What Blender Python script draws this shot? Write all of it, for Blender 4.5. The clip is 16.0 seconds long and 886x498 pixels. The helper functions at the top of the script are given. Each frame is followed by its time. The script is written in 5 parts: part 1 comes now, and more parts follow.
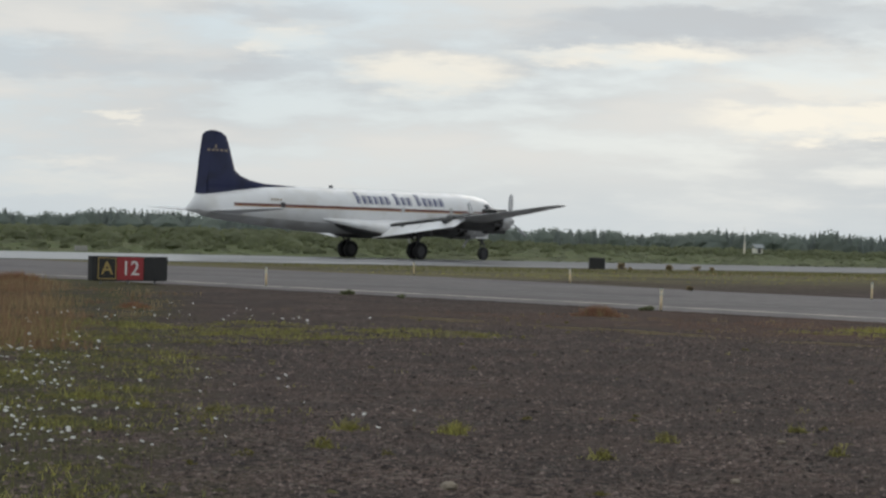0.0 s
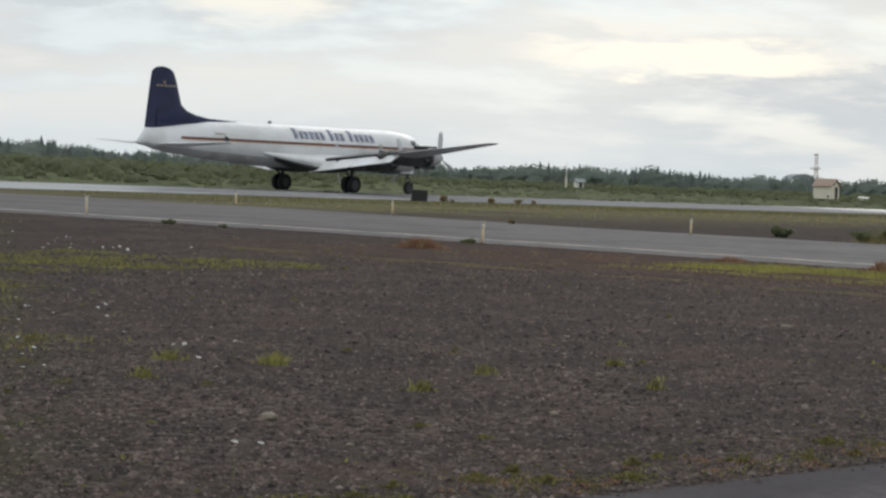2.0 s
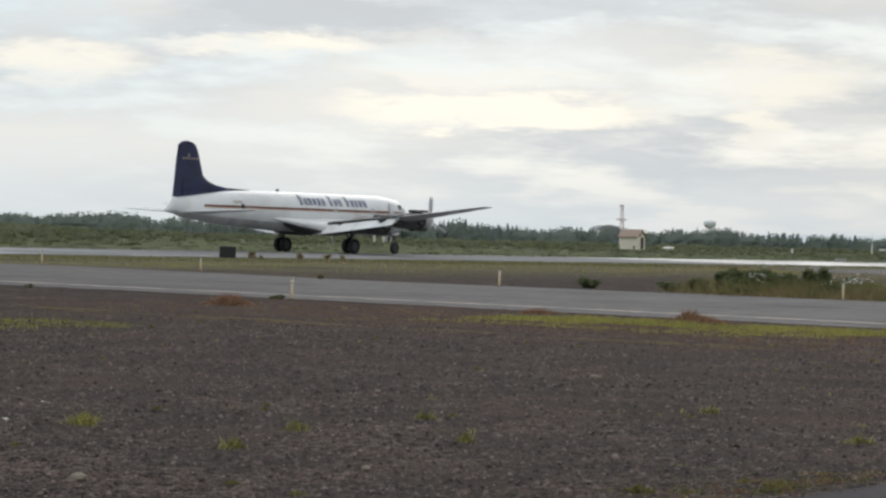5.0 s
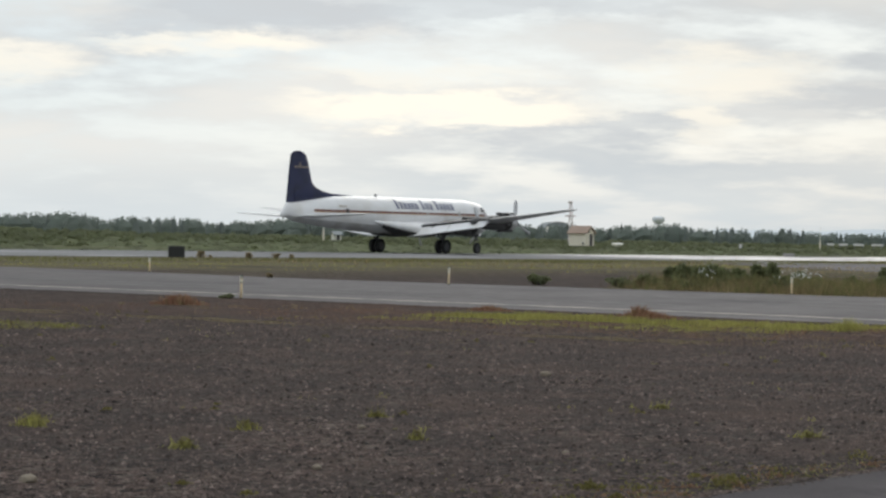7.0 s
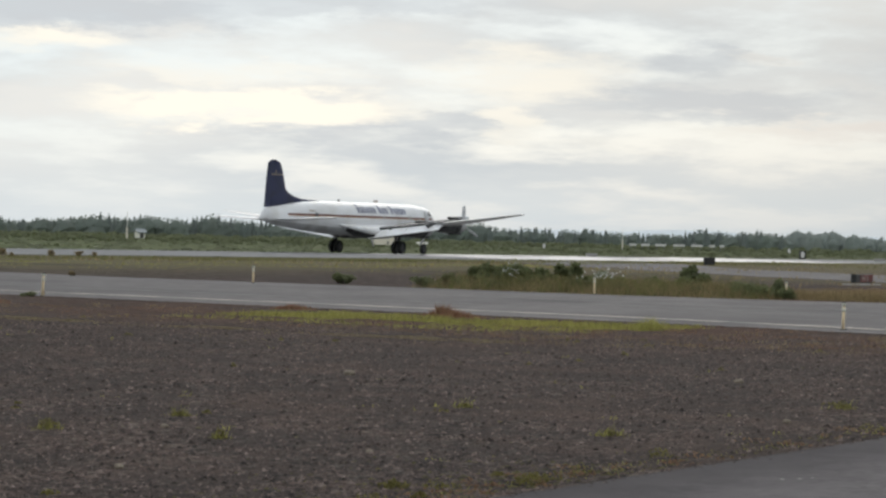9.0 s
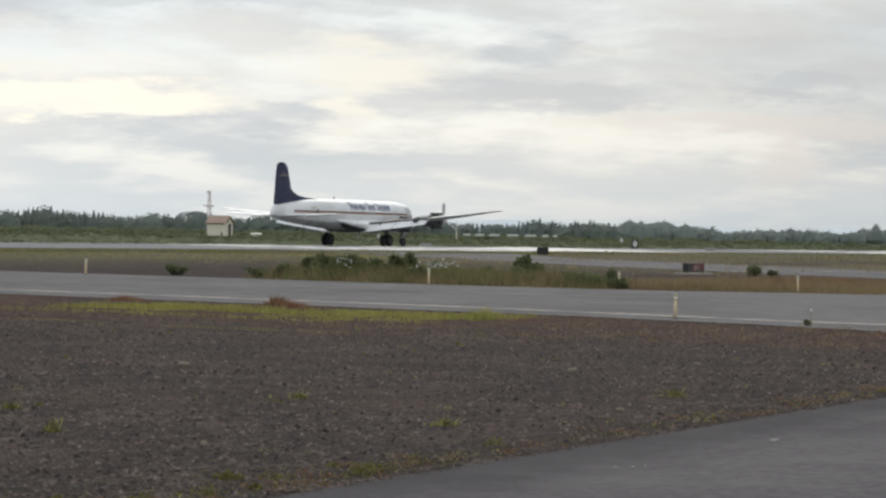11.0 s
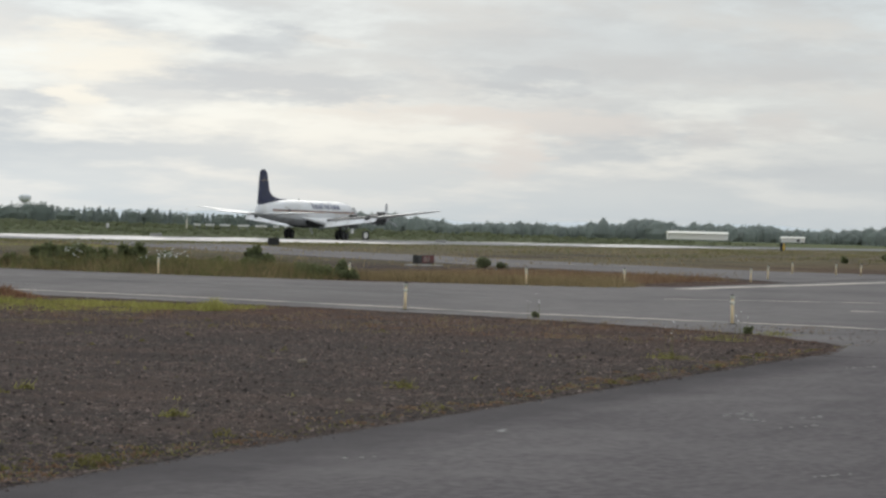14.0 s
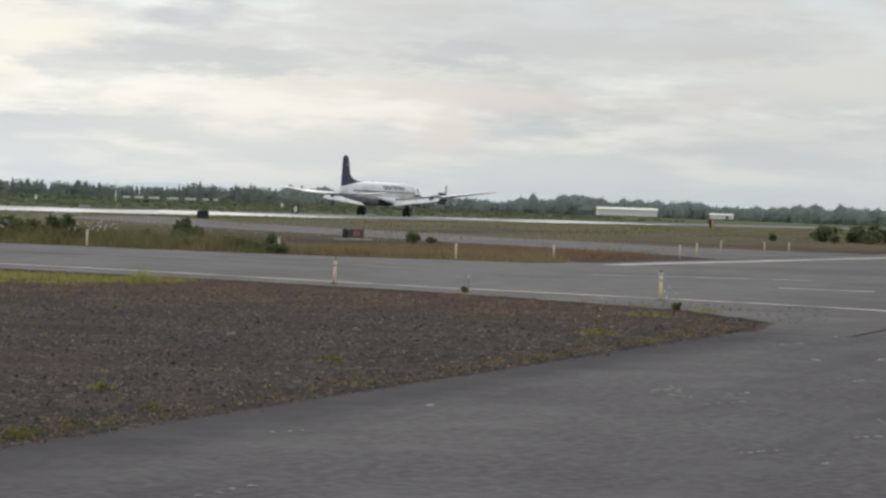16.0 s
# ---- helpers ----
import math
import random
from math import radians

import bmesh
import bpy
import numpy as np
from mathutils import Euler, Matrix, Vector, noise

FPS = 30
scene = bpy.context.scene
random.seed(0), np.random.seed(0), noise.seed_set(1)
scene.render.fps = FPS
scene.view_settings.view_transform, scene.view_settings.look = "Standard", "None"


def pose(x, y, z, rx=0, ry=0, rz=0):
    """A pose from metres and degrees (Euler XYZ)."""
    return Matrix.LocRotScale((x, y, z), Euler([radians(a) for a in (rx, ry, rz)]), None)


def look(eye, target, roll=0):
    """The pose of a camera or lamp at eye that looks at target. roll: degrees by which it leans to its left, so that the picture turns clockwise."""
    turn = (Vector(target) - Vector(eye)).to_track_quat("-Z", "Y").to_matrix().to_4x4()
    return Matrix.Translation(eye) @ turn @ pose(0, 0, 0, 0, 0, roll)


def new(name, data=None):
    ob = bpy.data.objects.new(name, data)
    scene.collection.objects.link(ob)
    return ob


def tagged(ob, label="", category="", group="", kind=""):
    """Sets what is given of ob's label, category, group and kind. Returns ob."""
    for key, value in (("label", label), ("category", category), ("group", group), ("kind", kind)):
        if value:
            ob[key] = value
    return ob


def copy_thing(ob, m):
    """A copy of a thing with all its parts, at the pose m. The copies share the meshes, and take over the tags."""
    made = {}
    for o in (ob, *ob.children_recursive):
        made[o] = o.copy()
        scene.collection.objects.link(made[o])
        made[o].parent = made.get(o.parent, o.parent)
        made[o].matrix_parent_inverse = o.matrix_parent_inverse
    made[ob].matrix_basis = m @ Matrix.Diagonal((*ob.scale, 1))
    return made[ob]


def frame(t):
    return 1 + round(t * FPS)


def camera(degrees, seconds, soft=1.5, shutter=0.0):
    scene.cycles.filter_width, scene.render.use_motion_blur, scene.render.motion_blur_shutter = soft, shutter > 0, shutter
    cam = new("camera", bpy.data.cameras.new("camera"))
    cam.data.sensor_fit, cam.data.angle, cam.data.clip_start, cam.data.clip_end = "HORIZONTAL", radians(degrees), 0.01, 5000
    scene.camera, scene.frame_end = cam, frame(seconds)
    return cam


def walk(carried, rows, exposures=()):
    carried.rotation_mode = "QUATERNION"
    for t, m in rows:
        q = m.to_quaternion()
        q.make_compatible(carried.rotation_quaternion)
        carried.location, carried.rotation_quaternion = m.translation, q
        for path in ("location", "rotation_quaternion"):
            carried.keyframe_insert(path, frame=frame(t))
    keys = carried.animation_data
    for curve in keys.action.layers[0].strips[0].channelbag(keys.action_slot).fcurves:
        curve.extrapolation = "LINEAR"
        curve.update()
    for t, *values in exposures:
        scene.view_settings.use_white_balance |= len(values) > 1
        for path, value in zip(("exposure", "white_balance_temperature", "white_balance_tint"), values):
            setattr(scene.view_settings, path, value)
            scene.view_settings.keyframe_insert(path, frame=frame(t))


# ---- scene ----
EXPO = 0.0
EYE = (0.0, 0.0, 1.7)
# seconds, heading, tilt and lean of the held camera, degrees
PATH = [
    (0.0, 0.002, -0.094, 1.466), (0.5, -0.065, -0.082, 1.100), (0.7, 0.406, -0.469, 0.950), (1.0, 1.094, -1.322, 1.188),
    (1.5, 2.758, -1.969, 2.727), (1.7, 3.422, -2.03, 2.760), (2.0, 4.050, -1.512, 2.201), (2.2, 4.434, -1.378, 1.920), (2.5, 5.237, -0.962, 1.724),
    (2.7, 5.442, -0.750, 1.641), (3.0, 6.011, -0.533, 1.557), (3.2, 6.400, -0.260, 1.533), (3.5, 6.835, -0.002, 1.527), (4.0, 7.438, -0.030, 1.507),
    (6.5, 9.136, -0.266, 1.056), (7.0, 9.456, -0.174, 0.919), (7.5, 10.050, -0.131, 0.803),
    (8.0, 10.812, -0.107, 1.006), (8.2, 11.310, -0.126, 1.055), (8.5, 12.586, -0.155, 1.102), (9.0, 13.852, -0.120, 1.191),
    (9.5, 14.969, -0.117, 0.966), (12.0, 19.072, -0.402, 1.240), (12.5, 19.854, -0.473, 1.237),
    (13.0, 20.774, -0.514, 1.269), (13.5, 22.559, -0.413, 1.550), (13.7, 23.025, -0.385, 1.552), (14.0, 23.652, -0.340, 1.486),
    (14.5, 24.097, -0.207, 1.470), (15.0, 24.731, -0.245, 1.432), (15.5, 24.936, -0.752, 1.734),
    (16.0, 25.252, -0.868, 1.915)]


def aim(yaw, pitch, roll):
    a, e = radians(yaw), radians(pitch)
    way = Vector((math.sin(a) * math.cos(e), math.cos(a) * math.cos(e), math.sin(e)))
    return look(EYE, Vector(EYE) + 100 * way, roll)


cam = camera(19.766, 16.0, soft=2.6)
walk(cam, [(t, aim(a, b, c)) for t, a, b, c in PATH], exposures=[(0.0, EXPO - 0.16), (1.2, EXPO - 0.15), (2.0, EXPO), (16.0, EXPO)])

# The field frame: x along the runway in the take-off direction, y to the left of it, origin on the centre line.
HEADING = 44.4
FIELD = pose(-4.71, 192.03, 0, 0, 0, 90 - HEADING)


def at(s, l, z=0.0, turn=0.0):
    """A pose in the field frame, turned about the upright."""
    return FIELD @ pose(s, l, z, 0, 0, turn)


def polar(az, dist, z=0.0, turn=0.0):
    """A pose by compass angle and distance from the eye."""
    a = radians(az)
    return pose(dist * math.sin(a), dist * math.cos(a), z, 0, 0, -az + turn)


PROFILE = [(-4000, 0), (-117, 0.0), (-91, 0.16), (-67, 0.28), (-45, 0.32), (-23, 0.33), (0, 0.54), (23, 0.33), (32, 0.22),
           (60, 0.5), (140, 1.3), (300, 1.55), (4800, 1.6)]


def ground_z(l):
    for (a, za), (b, zb) in zip(PROFILE, PROFILE[1:]):
        if l <= b:
            return za + (zb - za) * (l - a) / (b - a)
    return PROFILE[-1][1]


def field_of(x, y):
    p = FIELD.inverted() @ Vector((x, y, 0))
    return p.x, p.y


# ---- light ----
world = bpy.data.worlds.new("overcast_sky")
scene.world = world
world.use_nodes = True
tree = world.node_tree
tree.nodes.clear()


# heading, height, half width and half height in degrees, and strength: bright breaks and grey banks of the cloud deck
BREAKS = [(-0.3, 3.9, 1.9, 0.52, 0.75), (-3.7, 4.4, 1.0, 0.35, 0.6), (4.7, 4.5, 1.1, 0.18, 0.8), (-7.1, 2.7, 0.6, 0.15, 0.6), (7.9, 3.8, 1.6, 0.28, 0.5), (-8.8, 1.2, 2.3, 0.38, 0.5), (9.5, 3.0, 3.7, 0.43, 1.3),
          (15.4, 2.7, 0.8, 0.53, 0.8), (4.3, 4.4, 2.4, 0.3, 0.9), (15.6, 3.8, 2.1, 0.66, 0.8), (9.0, 3.8, 2.8, 0.28, 0.5), (11.0, 2.9, 2.8, 0.25, 0.7), (20.8, 4.2, 0.6, 0.18, 0.4), (25.0, 1.9, 0.9, 0.69, 0.95),
          (23.2, 2.6, 4.2, 0.28, 0.7), (29.4, 2.4, 0.9, 0.5, 0.3), (26.1, 2.5, 2.8, 0.43, 0.55), (31.0, 2.5, 1.4, 0.28, 0.3), (17.6, 2.3, 1.9, 0.25, 0.3)]
BANKS = [(-9.2, 3.9, 4.2, 0.48, 0.6), (-4.1, 3.8, 1.8, 0.28, 0.6), (5.8, 5.1, 4.2, 0.43, 0.9), (-4.3, 5.2, 2.0, 0.25, 0.5), (3.9, 4.8, 2.3, 0.3, 0.7), (10.7, 5.4, 5.3, 0.33, 0.6), (10.5, 2.5, 2.1, 0.18, 0.5),
         (19.2, 4.1, 1.4, 0.38, 0.6), (13.5, 2.6, 2.1, 0.28, 0.6), (20.0, 3.2, 3.3, 0.35, 0.6), (20.0, 4.2, 1.1, 0.15, 0.6), (26.9, 4.1, 4.2, 1.01, 0.5), (25.5, 3.5, 2.1, 0.33, 0.7), (31.2, 4.0, 3.0, 0.63, 0.5),
         (33.1, 1.8, 3.3, 0.76, 0.4)]


def sky_nodes(nt):
    N, K = nt.nodes.new, nt.links.new

    def math_node(op, a, b=None):
        m = N("ShaderNodeMath")
        m.operation = op
        for i, v in enumerate((a, b)):
            if v is None:
                continue
            if isinstance(v, (int, float)):
                m.inputs[i].default_value = v
            else:
                K(v, m.inputs[i])
        return m.outputs[0]

    def mix(fac, a, b):
        m = N("ShaderNodeMix")
        m.data_type = "RGBA"
        for sock, v in ((m.inputs[0], fac), (m.inputs[6], a), (m.inputs[7], b)):
            if isinstance(v, tuple):
                sock.default_value = (*v, 1)
            elif isinstance(v, (int, float)):
                sock.default_value = v
            else:
                K(v, sock)
        return m.outputs[2]

    def noise_at(vec, scale, detail, rough):
        n = N("ShaderNodeTexNoise")
        n.inputs["Scale"].default_value, n.inputs["Detail"].default_value, n.inputs["Roughness"].default_value = scale, detail, rough
        K(vec, n.inputs["Vector"])
        return n.outputs["Fac"]

    def ramp(fac, lo, hi):
        m = N("ShaderNodeMapRange")
        m.interpolation_type = "SMOOTHSTEP"
        m.inputs[1].default_value, m.inputs[2].default_value = lo, hi
        K(fac, m.inputs[0])
        return m.outputs[0]

    way = N("ShaderNodeTexCoord").outputs["Generated"]
    sep = N("ShaderNodeSeparateXYZ")
    K(way, sep.inputs[0])
    x, y, z = sep.outputs
    up = math_node("ABSOLUTE", z)
    lift = math_node("ADD", up, 0.17)
    deck = N("ShaderNodeCombineXYZ")
    K(math_node("DIVIDE", x, lift), deck.inputs[0])
    K(math_node("DIVIDE", y, lift), deck.inputs[1])
    big = noise_at(deck.outputs[0], 1.3, 7, 0.55)
    fine = noise_at(deck.outputs[0], 2.6, 8, 0.58)
    # cloud banks and breaks by compass angle and height, their outlines frayed by the noise
    warp = N("ShaderNodeTexNoise")
    warp.inputs["Scale"].default_value, warp.inputs["Detail"].default_value, warp.inputs["Roughness"].default_value = 5.0, 8, 0.66
    K(deck.outputs[0], warp.inputs["Vector"])
    fray = N("ShaderNodeSeparateColor")
    K(warp.outputs["Color"], fray.inputs[0])
    place = N("ShaderNodeCombineXYZ")
    for k, (angle, amount) in enumerate(((math_node("ARCTAN2", x, y), 4.2), (math_node("ARCSINE", z), 1.7))):
        bent = math_node("MULTIPLY", math_node("SUBTRACT", fray.outputs[k], 0.5), amount)
        K(math_node("ADD", math_node("MULTIPLY", angle, 57.296), bent), place.inputs[k])

    def banks(rows):
        total = None
        for az, el, w, h, amount in rows:
            mp = N("ShaderNodeMapping")
            mp.inputs["Location"].default_value, mp.inputs["Scale"].default_value = (-az / w, -el / h, 0), (1 / w, 1 / h, 0)
            K(place.outputs[0], mp.inputs[0])
            far = N("ShaderNodeVectorMath")
            far.operation = "LENGTH"
            K(mp.outputs[0], far.inputs[0])
            one = math_node("MULTIPLY", ramp(far.outputs["Value"], 1.35, 0.45), amount)
            total = one if total is None else math_node("MAXIMUM", total, one)
        return total

    tone = N("ShaderNodeTexSky")
    tone.sky_type, tone.sun_disc = "NISHITA", False
    tone.sun_elevation, tone.sun_rotation = radians(24), radians(20)
    gaps = mix(0.85, tone.outputs[0], (6.3, 7.4, 8.3))
    cloud = mix(ramp(big, 0.38, 0.62), (6.3, 6.6, 6.75), (8.2, 8.15, 7.8))
    both = mix(ramp(fine, 0.36, 0.6), gaps, cloud)
    both = mix(math_node("MULTIPLY", banks(BANKS), 0.85), both, (5.7, 6.0, 6.3))
    light = math_node("MULTIPLY", banks(BREAKS), ramp(fine, 0.3, 0.56))
    warm = mix(ramp(x, 0.3, 0.42), (10.4, 9.85, 8.6), (8.9, 8.2, 7.5))
    both = mix(math_node("MINIMUM", light, 1.0), both, warm)
    haze = ramp(up, 0.045, 0.0)
    out = mix(math_node("MULTIPLY", haze, 0.7), both, (6.3, 7.0, 7.4))
    side = math_node("POWER", math_node("MAXIMUM", y, 0.0), 4.0)
    glow = math_node("ADD", math_node("MULTIPLY", side, 0.1), 0.93)
    glow = math_node("SUBTRACT", glow, math_node("MULTIPLY", ramp(x, 0.15, 0.5), 0.13))
    # an overcast dome is brightest overhead
    glow = math_node("MULTIPLY", glow, math_node("ADD", math_node("MULTIPLY", ramp(up, 0.1, 0.9), 0.32), 1.0))
    dim = N("ShaderNodeVectorMath")
    dim.operation = "SCALE"
    K(out, dim.inputs[0])
    K(glow, dim.inputs["Scale"])
    out = dim.outputs[0]
    back = N("ShaderNodeBackground")
    back.inputs["Strength"].default_value = 0.1
    K(out, back.inputs["Color"])
    end = N("ShaderNodeOutputWorld")
    K(back.outputs[0], end.inputs[0])


sky_nodes(tree)
sun = new("sun", bpy.data.lights.new("sun", "SUN"))
sun.data.energy, sun.data.angle, sun.data.color = 0.5, radians(25), (1.0, 0.95, 0.88)
sun.matrix_world = look((60, 160, 80), (0, 0, 0))


# ---- materials ----
def material(name, c1, c2, scale=6.0, rough=0.8, bump=0.0, metal=0.0, patch=None, patch_scale=0.3, patch_lo=0.45, patch_hi=0.65,
             rough2=None, bump_scale=None, per_piece=0.0, stretch=None, leafy=0.0, gloss=0.5):
    m = bpy.data.materials.new(name)
    m.use_nodes = True
    nt = m.node_tree
    b = nt.nodes["Principled BSDF"]
    N, K = nt.nodes.new, nt.links.new
    co = N("ShaderNodeTexCoord").outputs["Object"]
    if stretch:
        mp = N("ShaderNodeMapping")
        mp.inputs["Scale"].default_value = stretch
        K(co, mp.inputs[0])
        co = mp.outputs[0]
    n1 = N("ShaderNodeTexNoise")
    n1.inputs["Scale"].default_value, n1.inputs["Detail"].default_value = scale, 8
    n1.inputs["Roughness"].default_value = 0.65
    K(co, n1.inputs["Vector"])
    r1 = N("ShaderNodeMapRange")
    r1.inputs[1].default_value, r1.inputs[2].default_value = 0.3, 0.7
    K(n1.outputs["Fac"], r1.inputs[0])

    def mix(fac, a, c):
        x = N("ShaderNodeMix")
        x.data_type = "RGBA"
        for sock, v in ((x.inputs[0], fac), (x.inputs[6], a), (x.inputs[7], c)):
            if isinstance(v, tuple):
                sock.default_value = (*v, 1)
            else:
                K(v, sock)
        return x.outputs[2]

    col = mix(r1.outputs[0], c1, c2)
    if patch:
        n2 = N("ShaderNodeTexNoise")
        n2.inputs["Scale"].default_value, n2.inputs["Detail"].default_value = patch_scale, 5
        K(co, n2.inputs["Vector"])
        r2 = N("ShaderNodeMapRange")
        r2.interpolation_type = "SMOOTHSTEP"
        r2.inputs[1].default_value, r2.inputs[2].default_value = patch_lo, patch_hi
        K(n2.outputs["Fac"], r2.inputs[0])
        col = mix(r2.outputs[0], col, patch)
        if rough2 is not None:
            rr = N("ShaderNodeMapRange")
            rr.inputs[3].default_value, rr.inputs[4].default_value = rough, rough2
            K(r2.outputs[0], rr.inputs[0])
            K(rr.outputs[0], b.inputs["Roughness"])
    if per_piece:
        info = N("ShaderNodeNewGeometry")
        hs = N("ShaderNodeHueSaturation")
        vr = N("ShaderNodeMapRange")
        vr.inputs[3].default_value, vr.inputs[4].default_value = 1 - per_piece, 1 + per_piece
        K(info.outputs["Random Per Island"], vr.inputs[0])
        K(vr.outputs[0], hs.inputs["Value"])
        K(col, hs.inputs["Color"])
        col = hs.outputs[0]
    K(col, b.inputs["Base Color"])
    if leafy:
        tr = N("ShaderNodeBsdfTranslucent")
        K(col, tr.inputs["Color"])
        both = N("ShaderNodeMixShader")
        both.inputs[0].default_value = leafy
        K(b.outputs[0], both.inputs[1])
        K(tr.outputs[0], both.inputs[2])
        K(both.outputs[0], nt.nodes["Material Output"].inputs["Surface"])
    if rough2 is None:
        b.inputs["Roughness"].default_value = rough
    b.inputs["Metallic"].default_value = metal
    b.inputs["Specular IOR Level"].default_value = gloss
    if bump:
        n3 = N("ShaderNodeTexNoise")
        n3.inputs["Scale"].default_value, n3.inputs["Detail"].default_value = bump_scale or scale * 3, 6
        K(co, n3.inputs["Vector"])
        bp = N("ShaderNodeBump")
        bp.inputs["Strength"].default_value, bp.inputs["Distance"].default_value = bump, 0.02
        K(n3.outputs["Fac"], bp.inputs["Height"])
        K(bp.outputs[0], b.inputs["Normal"])
    return m


M_WHITE = material("white_aircraft_paint", (0.86, 0.86, 0.87), (0.8, 0.8, 0.81), 0.8, 0.35, patch=(0.74, 0.73, 0.72), patch_scale=0.5)
M_BELLY = material("bare_aluminium", (0.58, 0.58, 0.58), (0.5, 0.5, 0.505), 1.5, 0.4, metal=0.1, patch=(0.42, 0.41, 0.4), patch_scale=0.6)
M_NAVY = material("navy_paint", (0.016, 0.022, 0.075), (0.022, 0.028, 0.085), 1.0, 0.4, patch=(0.012, 0.016, 0.05), patch_scale=0.6)
M_LETTER = material("blue_lettering_paint", (0.05, 0.06, 0.16), (0.07, 0.08, 0.19), 3, 0.5)
M_RED = material("dark_red_stripe_paint", (0.13, 0.035, 0.03), (0.17, 0.05, 0.04), 2, 0.45)
M_GOLD = material("gold_stripe_paint", (0.5, 0.27, 0.1), (0.42, 0.22, 0.08), 2, 0.45)
M_MARK = material("pale_gold_marking_paint", (0.42, 0.34, 0.25), (0.34, 0.28, 0.22), 3, 0.5)
M_DARKMETAL = material("sooty_metal_and_gap_shade", (0.05, 0.05, 0.055), (0.09, 0.088, 0.085), 4, 0.5, metal=0.5, bump=0.2)
M_STEEL = material("grey_steel", (0.28, 0.29, 0.3), (0.2, 0.2, 0.21), 8, 0.4, metal=0.8)
M_GEAR = material("dark_gear_metal", (0.07, 0.07, 0.075), (0.11, 0.11, 0.115), 8, 0.5, metal=0.5)
M_NACELLE = material("sooty_nacelle_and_root_shade", (0.06, 0.06, 0.063), (0.11, 0.11, 0.11), 1.2, 0.5, metal=0.3, patch=(0.035, 0.033, 0.03), patch_scale=0.8)
M_TYRE = material("black_rubber", (0.018, 0.018, 0.019), (0.03, 0.03, 0.03), 12, 0.8, bump=0.2)
M_GLASS = material("dark_cockpit_glass", (0.02, 0.025, 0.03), (0.03, 0.035, 0.04), 2, 0.08)
M_BLADE = material("propeller_blade_metal", (0.6, 0.6, 0.61), (0.68, 0.68, 0.69), 3, 0.45, metal=0.0)


# ---- mesh helpers ----
def mesh_object(name, verts, faces, mat, parent=None, label="", smooth=True):
    me = bpy.data.meshes.new(name)
    me.from_pydata([tuple(v) for v in verts], [], faces)
    me.update()
    if smooth:
        me.polygons.foreach_set("use_smooth", [True] * len(me.polygons))
    for m in (mat if isinstance(mat, (list, tuple)) else [mat]):
        me.materials.append(m)
    ob = new(name, me)
    if parent:
        ob.parent = parent
    if label:
        ob["label"] = label
    return ob


def part(name, bm, mat, parent, label="", smooth=False):
    me = bpy.data.meshes.new(name)
    bmesh.ops.recalc_face_normals(bm, faces=bm.faces)
    bm.to_mesh(me)
    bm.free()
    me.materials.append(mat)
    if smooth:
        me.polygons.foreach_set("use_smooth", [True] * len(me.polygons))
    ob = new(name, me)
    if parent:
        ob.parent = parent
    if label:
        ob["label"] = label
    return ob


def box(bm, x0, x1, y0, y1, z0, z1, bevel=0.0, m=None):
    r = bmesh.ops.create_cube(bm, size=1.0)
    vs = r["verts"]
    for v in vs:
        v.co = Vector(((x0 + x1) / 2 + v.co.x * (x1 - x0), (y0 + y1) / 2 + v.co.y * (y1 - y0), (z0 + z1) / 2 + v.co.z * (z1 - z0)))
    if m is not None:
        for v in vs:
            v.co = m @ v.co
    if bevel:
        es = {e for v in vs for e in v.link_edges}
        bmesh.ops.bevel(bm, geom=list(es), offset=bevel, segments=2, affect="EDGES", profile=0.6)


def rod(bm, a, b, r0, r1=None, n=10):
    a, b = Vector(a), Vector(b)
    d = b - a
    m = Matrix.Translation((a + b) / 2) @ d.to_track_quat("Z", "Y").to_matrix().to_4x4()
    bmesh.ops.create_cone(bm, cap_ends=True, segments=n, radius1=r0, radius2=r0 if r1 is None else r1, depth=d.length, matrix=m)


def loft(rings, closed=True, caps=True):
    """Vertices and faces through rings of equal count."""
    n = len(rings[0])
    vs = [v for r in rings for v in r]
    fs = []
    for i in range(len(rings) - 1):
        for j in range(n if closed else n - 1):
            k = (j + 1) % n
            fs.append((i * n + j, i * n + k, (i + 1) * n + k, (i + 1) * n + j))
    if caps:
        fs.append(tuple(range(n))[::-1])
        fs.append(tuple((len(rings) - 1) * n + j for j in range(n)))
    return vs, fs


def lofted(name, rings, mat, parent, label="", smooth=True):
    vs, fs = loft(rings)
    bm = bmesh.new()
    bv = [bm.verts.new(v) for v in vs]
    for f in fs:
        try:
            bm.faces.new([bv[i] for i in f])
        except ValueError:
            pass
    return part(name, bm, mat, parent, label, smooth)


def empty(name, m, label, category, group=""):
    ob = new(name)
    ob.empty_display_size = 0.5
    ob.matrix_world = m
    return tagged(ob, label, category, group)


# ---- the field ----
S_LINES = sorted(set([-4000, -2000, -1000, -600, -400, -300, -250] + list(range(-220, 421, 10)) + [500, 600, 800, 1200, 2000, 3000, 4500]))
L_LINES = sorted(set([-1500, -700, -400, -250] + list(range(-200, 141, 3)) + [160, 180, 200, 230, 260, 300, 400, 600, 900, 1400, 2000, 3000, 4500]))


def sheet(name, ss, ls, mat, lift=0.0, keep=None):
    vs, fs = [], []
    for l in ls:
        for s in ss:
            vs.append((s, l, ground_z(l) + lift))
    n = len(ss)
    for i in range(len(ls) - 1):
        for j in range(n - 1):
            fs.append((i * n + j, i * n + j + 1, (i + 1) * n + j + 1, (i + 1) * n + j))
    ob = mesh_object(name, vs, fs, mat)
    ob.matrix_world = FIELD
    return ob


